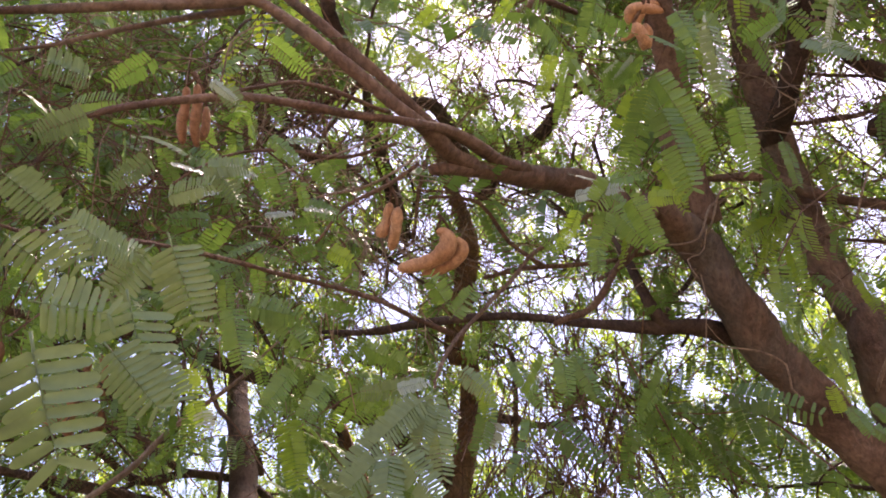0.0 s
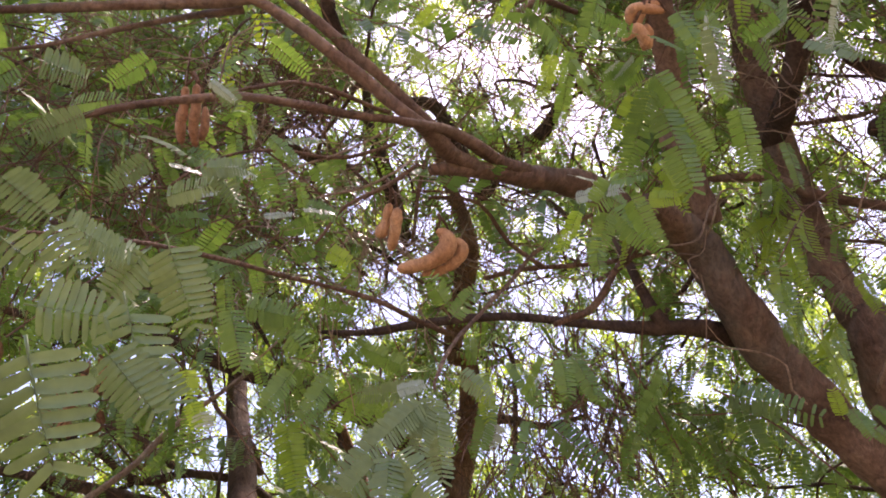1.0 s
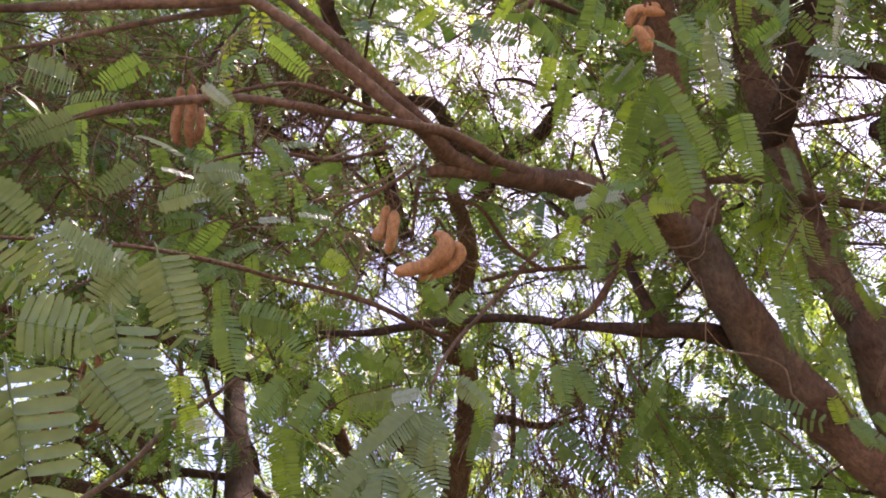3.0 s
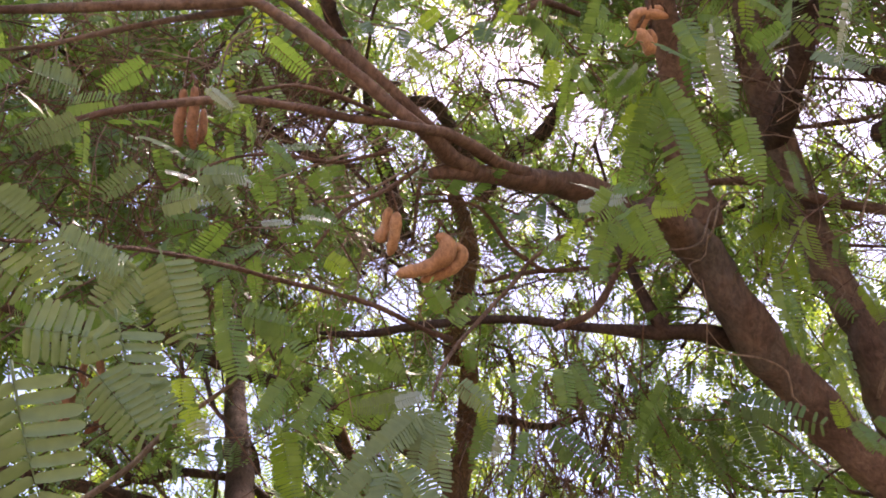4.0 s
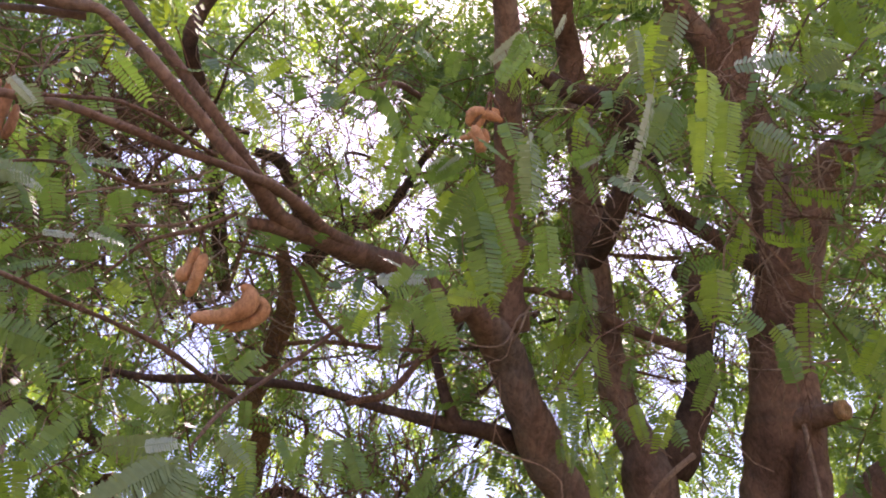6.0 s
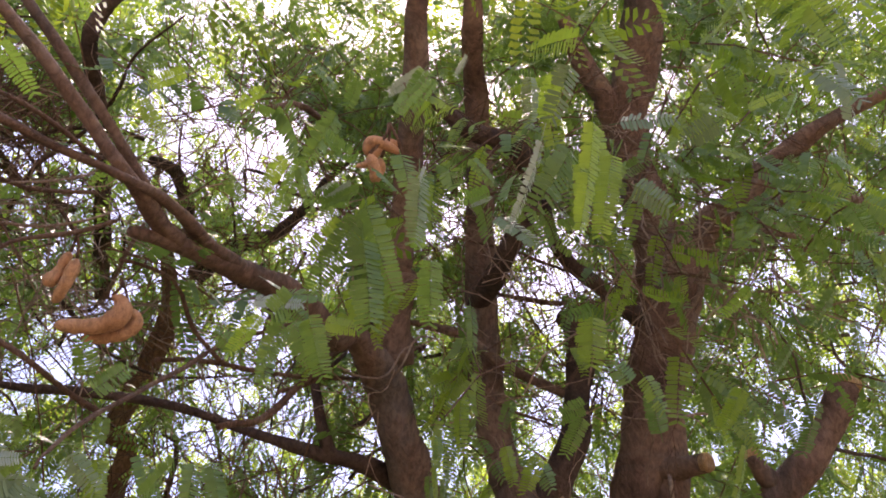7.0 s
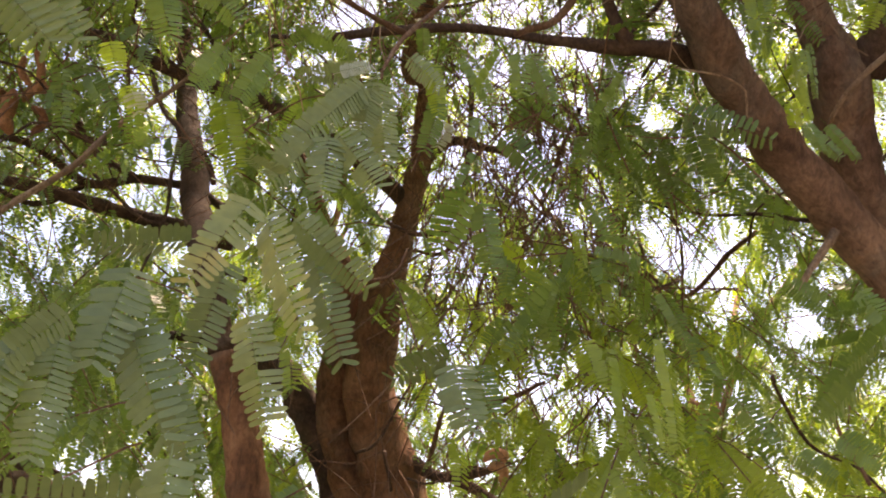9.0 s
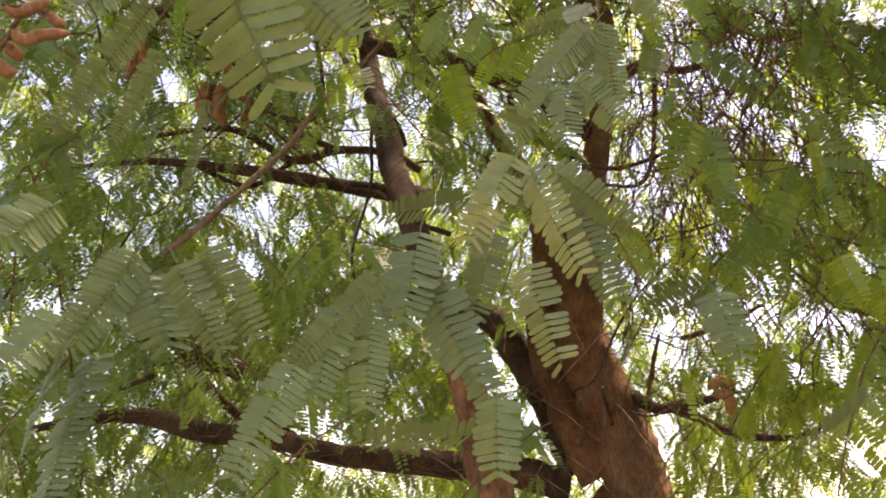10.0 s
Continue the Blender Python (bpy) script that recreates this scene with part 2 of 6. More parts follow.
def leaflet_mesh(kind, mat):
    """A leaflet one metre long, cupped along its midrib, on a shared mesh."""
    if (kind, mat.name) not in LEAFLET_MESHES:
        o = rounded_outline((0.235, 0.245, 0.225, 0.275, 0.285, 0.265)[kind])
        mid = np.array([(0, y, -0.02 - 0.008 * (kind % 3)) for y in (0.01, 0.45, 0.9)])
        v = np.vstack([o, mid])
        f = [(0, 11, 1), (1, 11, 12, 2), (2, 12, 13, 3), (3, 13, 4), (4, 13, 5), (5, 13, 6), (6, 13, 7), (7, 13, 8), (8, 13, 12, 9), (9, 12, 11, 10), (10, 11, 0)]
        LEAFLET_MESHES[kind, mat.name] = mesh_from("leaflet", v, f, mat)
    return LEAFLET_MESHES[kind, mat.name]


def near_leaf(base, tip, leaflet, turn=0.0, old=0, broad=False):
    """A feathered leaf from base to tip on the near tree; leaflets are pieces of their own low beside the path."""
    base, tip = np.array(base), np.array(tip)
    length = np.linalg.norm(tip - base)
    rng = np.random.default_rng(int(abs(base.sum() + tip[0]) * 1e4) % 99991)
    x = (tip - base) / length
    face = np.array((-0.1, -0.74, -0.62))
    z = unit(face - x * (face @ x))
    y = np.cross(z, x)
    a = radians(turn + rng.normal(0, 12))
    z = z * math.cos(a) + y * math.sin(a)
    y = np.cross(z, x)
    m = np.stack([x, y, z], 1)
    sag = 0.10
    further = LEAF_FRESH if rng.random() < 0.16 else LEAF_MID
    # old=3 picks the leaf colour with the sky glint painted in
    mat = (LEAF if np.linalg.norm(base - CENTRE) < 0.8 else further, LEAF_OLD, LEAF_FRESH, LEAF_GLINT)[old]
    leaflet *= 0.88 if broad else 0.74 if np.linalg.norm(base - CENTRE) > 0.62 else 1.0
    made, us = leaf_frames(length, leaflet, rng, sag, 0.315 if broad else 0.265)
    line = np.array([(*(base + m @ np.array((length * u, 0, -sag * length * u * u - 0.001))), leaflet * (0.034 - 0.022 * u)) for u in np.linspace(-0.12, 1, 9)])
    v, f = tube(line, 5)
    pieces = base[1] < 0.46 and base[2] < 2.05 and base[0] < 0.05
    if pieces:
        ob = part("leaf", mesh_from("leaf_stalk", v, f, LEAF), tree_a)
        for p, r, d, s in made:
            r, d = m @ unit(r), m @ unit(d)
            n = unit(np.cross(r, d))
            lf = new("leaflet", leaflet_mesh(int(rng.integers(3)) + 3 * broad, mat))
            lf.parent = ob
            rows = np.stack([np.cross(d, n), d, n], 1) * s
            q = base + m @ p
            lf.matrix_basis = Matrix([(*rows[k], q[k]) for k in range(3)] + [(0, 0, 0, 1)])
        return ob
    one = rounded_outline(0.275 if broad else 0.235)
    verts, faces = [tuple(q) for q in v], list(f)
    for p, r, d, s in made:
        c = base + (p + s * (one[:, :1] * r + one[:, 1:2] * d)) @ m.T
        k = len(verts)
        verts += [tuple(q) for q in c]
        faces.append(tuple(range(k, k + 11)))
    return part("leaf", mesh_from("leaf", verts, faces, mat, False), tree_a)


def spray_leaves(origins, rng, spread=0.42, per=13, droop=0.6):
    """Leaf bases, directions and faces of many sprays: drooping twigs with leaves on both sides. Also the twigs' lines."""
    n = len(origins)
    az = rng.uniform(0, 2 * np.pi, n)
    out = np.stack([np.cos(az), np.sin(az), rng.normal(-0.25, 0.3, n)], 1)
    out = unit(out)
    size = spread * rng.uniform(0.7, 1.3, n)
    down = np.array((0, 0, -1.0))
    bend = rng.uniform(0.2, droop + 0.3, n)
    u = (np.arange(per) + 0.7) / per
    pos = origins[:, None] + size[:, None, None] * (u[None, :, None] * out[:, None] + (u**2)[None, :, None] * bend[:, None, None] * down)
    tang = unit(out[:, None] + 2 * u[None, :, None] * bend[:, None, None] * down)
    side = unit(np.cross(tang, down)) * np.where(np.arange(per) % 2, 1, -1)[None, :, None]
    way = unit(0.55 * tang + 0.75 * side + down * rng.uniform(0.1, 1.3, (n, per, 1)) + rng.normal(0, 0.2, (n, per, 3)))
    face = unit(np.array((0, -0.2, 1.0)) + rng.normal(0, 0.75, (n, per, 3)))
    twigs = np.concatenate([origins[:, None], pos[:, ::4], pos[:, -1:]], 1)
    return pos.reshape(-1, 3), way.reshape(-1, 3), face.reshape(-1, 3), twigs


def place_leaves(pos, way, face, scale, canon, rng):
    """Corners of all the leaves: each takes one of the baked leaves."""
    z = unit(face - way * (face * way).sum(1, keepdims=True))
    y = np.cross(z, way)
    m = np.stack([way, y, z], 1) * scale[:, None, None]
    pick = rng.integers(0, len(canon), len(pos))
    out = []
    for k, c in enumerate(canon):
        s = pick == k
        out.append((np.einsum("vi,nij->nvj", c, m[s]) + pos[s][:, None]).reshape(-1, 3))
    return np.vstack(out)


def thin_rods(lines, radius):
    """Three-sided thin rods along many short lines (n, k, 3), as loose quads."""
    a, b = lines[:, :-1], lines[:, 1:]
    t = unit(b - a)
    n1 = unit(np.cross(t, np.array((0.31, 0.17, 0.93))))
    n2 = np.cross(t, n1)
    out = []
    for s in range(3):
        w0 = math.cos(2.094 * s) * n1 + math.sin(2.094 * s) * n2
        w1 = math.cos(2.094 * (s + 1)) * n1 + math.sin(2.094 * (s + 1)) * n2
        out.append(np.stack([a + w0 * radius, a + w1 * radius, b + w1 * radius * 0.8, b + w0 * radius * 0.8], 2).reshape(-1, 3))
    return np.vstack(out)


def pods(stalk, shapes, dark):
    """A bunch of knobbly pods on a thin stalk."""
    ob = new("pod_bunch")
    ob.location = stalk
    tagged(ob, "bunch of dark brown curled tamarind pods on a twig" if dark else "bunch of curved light brown tamarind pods hanging from a twig", "fruit", "tamarind pods", "thing")
    top = np.array(stalk)
    for s in shapes:
        line = smooth_line(s, 0.0035)
        n = len(line)
        run = np.linspace(0, 1, n)
        ends = np.clip(np.minimum(run, 1 - run) * (n * 0.0035 / line[n // 2, 3] * 1.1), 0.02, 1) ** 0.5
        line[:, 3] *= ends * (1 + 0.06 * np.cos(run * 2 * np.pi * max(2, round(len(s) * 0.9))))
        v, f = tube(line, 18, 0.05, 45.0)
        part("pod", mesh_from("pod", v, f, POD_DARK if dark else POD), ob)
        p = line[0, :3]
        st = np.array([(*top, 0.0022), (*(0.6 * top + 0.4 * p + np.array((0.004, 0, -0.004))), 0.0018), (*p, 0.0022)])
        v, f = tube(smooth_line(st, 0.01), 6, 0.1, 60.0)
        part("stalk", mesh_from("stalk", v, f, TWIG), ob)
    return ob


# ---- ground ----
def ground():
    n = 40
    xs = np.sign(np.linspace(-1, 1, n)) * np.abs(np.linspace(-1, 1, n)) ** 4 * 1500
    verts = [(x, y, 0.05 * noise.noise(Vector((x * 0.4, y * 0.4, 0))) - 0.02) for y in xs for x in xs]
    faces = [(j * n + i, j * n + i + 1, (j + 1) * n + i + 1, (j + 1) * n + i) for j in range(n - 1) for i in range(n - 1)]
    return tagged(new("ground", mesh_from("ground", verts, faces, SOIL)), "dry brown soil covered with leaf litter under the trees", "ground", kind="structure")


ground()

# ---- the near tree and the tree behind it ----
tree_a = tree("tamarind_tree", (1.331, 1.916, 0.0), "many-stemmed brown tamarind tree with feathery green leaves")
tree_a["near"] = 1
tree_b = tree("tamarind_tree", (0.139, 3.580, 0.0), "forked brown tamarind tree standing behind drooping green sprays")

trunk(tree_a, [(1.331, 1.916, -0.050, 0.20), (1.331, 1.896, 0.350, 0.15), (1.311, 1.866, 1.226, 0.12), (1.311, 1.816, 2.084, 0.090), (1.298, 1.758, 2.217, 0.086)])
limb(tree_a, [(1.305, 1.790, 2.103, 0.0709), (1.175, 1.732, 2.285, 0.0601), (1.118, 1.716, 2.352, 0.0567), (0.941, 1.641, 2.536, 0.0528), (0.796, 1.538, 2.675, 0.0490), (0.717, 1.455, 2.764, 0.0486), (0.670, 1.411, 2.854, 0.0482), (0.606, 1.347, 2.886, 0.0395), (0.522, 1.270, 2.889, 0.0294), (0.473, 1.243, 2.838, 0.0302), (0.359, 1.146, 2.815, 0.0305), (0.261, 1.073, 2.772, 0.0254), (0.161, 0.994, 2.705, 0.0176), (0.092, 0.924, 2.639, 0.0123), (0.035, 0.875, 2.585, 0.0086)])
limb(tree_a, [(0.684, 1.403, 2.948, 0.0469), (0.651, 1.336, 3.046, 0.0507), (0.641, 1.248, 3.125, 0.0502), (0.638, 1.297, 3.093, 0.0422), (0.616, 1.156, 3.203, 0.0353), (0.567, 0.983, 3.292, 0.0334), (0.529, 0.864, 3.357, 0.0299), (0.473, 0.704, 3.452, 0.0255), (0.427, 0.544, 3.598, 0.0195)])
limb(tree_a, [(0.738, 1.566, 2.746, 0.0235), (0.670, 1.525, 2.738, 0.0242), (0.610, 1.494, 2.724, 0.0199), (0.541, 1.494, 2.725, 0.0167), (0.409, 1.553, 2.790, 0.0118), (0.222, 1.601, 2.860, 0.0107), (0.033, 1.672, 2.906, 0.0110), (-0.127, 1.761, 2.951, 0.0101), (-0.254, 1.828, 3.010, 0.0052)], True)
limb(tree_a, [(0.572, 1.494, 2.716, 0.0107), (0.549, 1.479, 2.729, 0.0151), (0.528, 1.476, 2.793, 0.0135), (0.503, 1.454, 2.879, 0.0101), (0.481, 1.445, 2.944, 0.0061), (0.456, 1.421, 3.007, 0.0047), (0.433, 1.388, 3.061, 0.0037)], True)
limb(tree_a, [(0.211, 1.024, 2.742, 0.0156), (0.158, 0.967, 2.704, 0.0124), (0.099, 0.886, 2.664, 0.0098), (0.054, 0.822, 2.618, 0.0088), (0.006, 0.761, 2.559, 0.0070), (-0.026, 0.752, 2.558, 0.0061), (-0.080, 0.734, 2.547, 0.0060), (-0.126, 0.715, 2.542, 0.0064), (-0.169, 0.698, 2.534, 0.0059), (-0.217, 0.675, 2.518, 0.0059), (-0.300, 0.649, 2.477, 0.0053), (-0.361, 0.626, 2.432, 0.0045), (-0.415, 0.626, 2.407, 0.0026)])
limb(tree_a, [(0.104, 0.926, 2.650, 0.0132), (0.069, 0.882, 2.626, 0.0137), (0.039, 0.827, 2.607, 0.0132), (0.007, 0.781, 2.595, 0.0102), (-0.026, 0.767, 2.620, 0.0099), (-0.058, 0.746, 2.642, 0.0096), (-0.099, 0.720, 2.664, 0.0093), (-0.139, 0.696, 2.689, 0.0090), (-0.180, 0.675, 2.710, 0.0088), (-0.220, 0.656, 2.727, 0.0083), (-0.261, 0.653, 2.718, 0.0092), (-0.407, 0.626, 2.669, 0.0076), (-0.527, 0.587, 2.600, 0.0055), (-0.638, 0.556, 2.553, 0.0029)])
limb(tree_a, [(0.059, 0.858, 2.629, 0.0108), (0.037, 0.833, 2.637, 0.0098), (0.012, 0.812, 2.654, 0.0090), (-0.026, 0.785, 2.686, 0.0090), (-0.069, 0.764, 2.724, 0.0092), (-0.104, 0.748, 2.756, 0.0093), (-0.148, 0.723, 2.790, 0.0085), (-0.188, 0.703, 2.820, 0.0086), (-0.256, 0.667, 2.885, 0.0059)])
limb(tree_a, [(-0.238, 0.674, 2.731, 0.0071), (-0.317, 0.669, 2.707, 0.0049), (-0.410, 0.659, 2.660, 0.0039), (-0.484, 0.646, 2.607, 0.0030), (-0.534, 0.638, 2.586, 0.0021)])
limb(tree_a, [(1.341, 1.844, 2.124, 0.0536), (1.288, 1.841, 2.255, 0.0475), (1.246, 1.819, 2.390, 0.0521), (1.197, 1.790, 2.526, 0.0582), (1.160, 1.741, 2.661, 0.0643), (1.144, 1.680, 2.778, 0.0735), (1.129, 1.647, 2.879, 0.0433)])
limb(tree_a, [(1.163, 1.695, 2.786, 0.0510), (1.087, 1.636, 2.958, 0.0483), (1.034, 1.566, 3.114, 0.0489), (1.001, 1.478, 3.284, 0.0468), (0.964, 1.378, 3.444, 0.0428), (0.918, 1.232, 3.634, 0.0386), (0.851, 1.087, 3.779, 0.0358), (0.748, 0.880, 3.843, 0.0299), (0.663, 0.649, 4.007, 0.0205)])
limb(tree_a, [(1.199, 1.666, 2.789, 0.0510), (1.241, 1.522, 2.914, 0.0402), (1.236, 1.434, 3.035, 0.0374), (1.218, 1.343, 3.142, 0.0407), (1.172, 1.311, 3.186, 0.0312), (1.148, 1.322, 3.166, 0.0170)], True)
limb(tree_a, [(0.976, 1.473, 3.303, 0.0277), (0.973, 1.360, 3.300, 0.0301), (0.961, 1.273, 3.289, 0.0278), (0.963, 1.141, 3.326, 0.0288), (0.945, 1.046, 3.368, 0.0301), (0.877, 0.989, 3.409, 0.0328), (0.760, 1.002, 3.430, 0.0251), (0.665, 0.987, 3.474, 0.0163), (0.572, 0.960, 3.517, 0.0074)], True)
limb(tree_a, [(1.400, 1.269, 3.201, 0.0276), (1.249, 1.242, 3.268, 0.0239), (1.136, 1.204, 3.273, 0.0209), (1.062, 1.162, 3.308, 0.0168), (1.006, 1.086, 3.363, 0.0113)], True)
limb(tree_a, [(1.251, 1.447, 3.025, 0.0141), (1.183, 1.460, 3.051, 0.0132), (1.042, 1.473, 3.108, 0.0139), (0.922, 1.459, 3.165, 0.0130), (0.778, 1.473, 3.184, 0.0091), (0.669, 1.410, 3.091, 0.0057)])
limb(tree_a, [(1.326, 1.886, 2.155, 0.0536), (1.353, 1.840, 2.353, 0.0483), (1.382, 1.787, 2.469, 0.0597), (1.413, 1.729, 2.573, 0.0682), (1.453, 1.659, 2.709, 0.0693), (1.469, 1.389, 3.067, 0.0803), (1.464, 1.235, 3.234, 0.0859), (1.478, 1.128, 3.355, 0.0840), (1.504, 1.037, 3.390, 0.0504), (1.552, 0.919, 3.413, 0.0386), (1.602, 0.799, 3.455, 0.0322), (1.673, 0.667, 3.486, 0.0257), (1.787, 0.500, 3.502, 0.0175)])
limb(tree_a, [(1.487, 1.254, 3.260, 0.0756), (1.437, 1.152, 3.402, 0.0711), (1.353, 1.051, 3.561, 0.0668), (1.272, 0.950, 3.700, 0.0676), (1.265, 0.835, 3.800, 0.0651), (1.240, 0.711, 3.904, 0.0590), (1.184, 0.496, 4.142, 0.0414)])
limb(tree_a, [(1.251, 0.966, 3.681, 0.0430), (1.176, 0.909, 3.734, 0.0377), (1.096, 0.861, 3.795, 0.0308), (1.002, 0.787, 3.864, 0.0206)])
limb(tree_a, [(1.541, 0.965, 3.398, 0.0218), (1.626, 0.848, 3.355, 0.0183), (1.686, 0.765, 3.307, 0.0165), (1.787, 0.699, 3.218, 0.0115), (1.921, 0.583, 3.109, 0.0066)])
limb(tree_a, [(1.574, 0.959, 3.345, 0.0083), (1.662, 0.893, 3.269, 0.0074), (1.751, 0.811, 3.205, 0.0074), (1.813, 0.731, 3.175, 0.0049)])
cut_stub(tree_a, [(1.472, 1.517, 2.892, 0.0374), (1.500, 1.431, 2.846, 0.0301), (1.523, 1.372, 2.826, 0.0250), (1.527, 1.355, 2.820, 0.0249)])
limb(tree_a, [(1.380, 1.765, 2.244, 0.0455), (1.427, 1.667, 2.440, 0.0490), (1.470, 1.588, 2.562, 0.0510), (1.518, 1.523, 2.765, 0.0496), (1.517, 1.447, 2.932, 0.0471), (1.485, 1.362, 3.114, 0.0397)])
cut_stub(tree_a, [(1.305, 1.834, 2.125, 0.0716), (1.338, 1.728, 2.263, 0.0680), (1.371, 1.657, 2.355, 0.0635), (1.422, 1.556, 2.450, 0.0606), (1.456, 1.471, 2.527, 0.0562), (1.508, 1.397, 2.590, 0.0432), (1.627, 1.204, 2.693, 0.0406), (1.685, 1.100, 2.776, 0.0366), (1.710, 1.029, 2.842, 0.0354), (1.718, 1.011, 2.864, 0.0355)])
cut_stub(tree_a, [(1.622, 1.231, 2.670, 0.0301), (1.573, 1.231, 2.700, 0.0268), (1.532, 1.217, 2.730, 0.0192), (1.522, 1.213, 2.748, 0.0177)])
twig(tree_a, [(1.019, 1.659, 2.363, 0.0106), (0.954, 1.646, 2.287, 0.0077), (0.899, 1.643, 2.219, 0.0058)], True)
twig(tree_a, [(1.305, 1.709, 2.331, 0.0096), (1.234, 1.714, 2.288, 0.0075), (1.180, 1.703, 2.254, 0.0046)], True)
twig(tree_a, [(1.455, 1.423, 2.812, 0.0060), (1.447, 1.446, 2.689, 0.0059), (1.427, 1.446, 2.560, 0.0062), (1.440, 1.437, 2.483, 0.0066), (1.405, 1.474, 2.398, 0.0061), (1.415, 1.485, 2.296, 0.0055)], True)
twig(tree_a, [(-0.298, 1.741, 2.995, 0.0021), (-0.345, 1.743, 2.932, 0.0027), (-0.391, 1.749, 2.877, 0.0033), (-0.441, 1.770, 2.832, 0.0047), (-0.529, 1.788, 2.769, 0.0059), (-0.597, 1.762, 2.679, 0.0067), (-0.663, 1.738, 2.576, 0.0071), (-0.731, 1.701, 2.482, 0.0072), (-0.816, 1.656, 2.372, 0.0073), (-0.916, 1.639, 2.290, 0.0075)], True)
twig(tree_a, [(0.494, 1.277, 2.789, 0.0024), (0.552, 1.294, 2.789, 0.0024), (0.621, 1.318, 2.831, 0.0025), (0.663, 1.300, 2.912, 0.0029), (0.714, 1.314, 2.943, 0.0021)], True)
twig(tree_a, [(0.600, 1.383, 2.592, 0.0019), (0.670, 1.351, 2.547, 0.0023), (0.718, 1.348, 2.509, 0.0023), (0.720, 1.370, 2.471, 0.0023), (0.742, 1.375, 2.441, 0.0019)], True)
twig(tree_a, [(1.165, 1.504, 2.737, 0.0075), (1.079, 1.546, 2.670, 0.0069), (1.040, 1.614, 2.609, 0.0046)], True)
twig(tree_a, [(1.336, 0.986, 3.272, 0.0040), (1.380, 0.991, 3.205, 0.0045), (1.413, 1.044, 3.142, 0.0045), (1.395, 1.145, 3.086, 0.0034), (1.370, 1.193, 3.101, 0.0025)], True)
twig(tree_a, [(1.256, 1.038, 3.369, 0.0031), (1.318, 1.012, 3.271, 0.0040), (1.356, 0.964, 3.269, 0.0035), (1.406, 0.949, 3.238, 0.0030), (1.462, 1.017, 3.176, 0.0020)], True)
twig(tree_a, [(1.195, 1.041, 3.341, 0.0031), (1.250, 1.009, 3.294, 0.0038), (1.293, 0.961, 3.277, 0.0038), (1.324, 0.924, 3.289, 0.0023)], True)
twig(tree_a, [(1.301, 1.091, 3.304, 0.0024), (1.312, 1.071, 3.238, 0.0039), (1.354, 1.068, 3.206, 0.0023)], True)
twig(tree_a, [(1.338, 1.204, 3.197, 0.0024), (1.351, 1.219, 3.097, 0.0031), (1.381, 1.258, 3.038, 0.0031), (1.413, 1.243, 2.987, 0.0023)], True)
twig(tree_a, [(1.138, 0.949, 3.428, 0.0023), (1.188, 0.949, 3.371, 0.0038), (1.232, 0.972, 3.316, 0.0038), (1.265, 0.983, 3.286, 0.0023)], True)
twig(tree_a, [(1.342, 1.113, 3.186, 0.0023), (1.330, 1.018, 3.214, 0.0030), (1.326, 0.961, 3.252, 0.0030)], True)
twig(tree_a, [(0.830, 1.238, 3.285, 0.0018), (0.854, 1.187, 3.283, 0.0029), (0.869, 1.129, 3.276, 0.0022)], True)
twig(tree_a, [(0.796, 1.131, 3.381, 0.0018), (0.819, 1.077, 3.380, 0.0026), (0.833, 1.022, 3.370, 0.0018)], True)
twig(tree_a, [(0.638, 1.357, 2.839, 0.0019), (0.656, 1.300, 2.863, 0.0025), (0.679, 1.264, 2.917, 0.0026), (0.751, 1.278, 2.942, 0.0016)], True)
twig(tree_a, [(-0.206, 0.729, 2.400, 0.0011), (-0.153, 0.740, 2.442, 0.0015), (-0.080, 0.744, 2.487, 0.0016), (-0.026, 0.743, 2.528, 0.0016)], True)
twig(tree_a, [(-0.129, 0.790, 2.440, 0.0016), (-0.067, 0.787, 2.450, 0.0020), (-0.019, 0.769, 2.468, 0.0016), (0.013, 0.772, 2.506, 0.0012)], True)
twig(tree_a, [(-0.245, 0.658, 2.468, 0.0009), (-0.232, 0.621, 2.499, 0.0013), (-0.225, 0.610, 2.544, 0.0015), (-0.205, 0.614, 2.581, 0.0012), (-0.169, 0.642, 2.640, 0.0010)], True)
twig(tree_a, [(1.501, 1.267, 2.905, 0.0040), (1.348, 1.372, 2.927, 0.0030), (1.268, 1.376, 2.947, 0.0024)], True)
twig(tree_a, [(0.368, 1.208, 2.806, 0.0036), (0.271, 1.144, 2.687, 0.0038), (0.195, 1.085, 2.570, 0.0038), (0.109, 0.965, 2.384, 0.0034), (0.036, 0.819, 2.195, 0.0028), (0.017, 0.724, 2.079, 0.0016)])
twig(tree_a, [(0.056, 1.052, 2.398, 0.0045), (-0.029, 0.956, 2.373, 0.0037), (-0.085, 0.938, 2.391, 0.0037), (-0.193, 0.852, 2.364, 0.0031), (-0.269, 0.730, 2.296, 0.0031), (-0.287, 0.539, 2.136, 0.0022), (-0.302, 0.439, 2.049, 0.0012)])
twig(tree_a, [(0.238, 1.155, 2.624, 0.0042), (0.171, 1.084, 2.618, 0.0040), (0.121, 1.022, 2.658, 0.0035), (0.030, 0.946, 2.596, 0.0027)])
twig(tree_a, [(0.263, 1.259, 2.567, 0.0063), (0.364, 1.319, 2.661, 0.0078), (0.439, 1.344, 2.781, 0.0078), (0.520, 1.360, 2.909, 0.0077), (0.583, 1.375, 2.964, 0.0059)])
twig(tree_a, [(0.126, 1.125, 2.574, 0.0044), (0.243, 1.222, 2.677, 0.0048), (0.414, 1.343, 2.797, 0.0048), (0.653, 1.470, 2.953, 0.0041)])
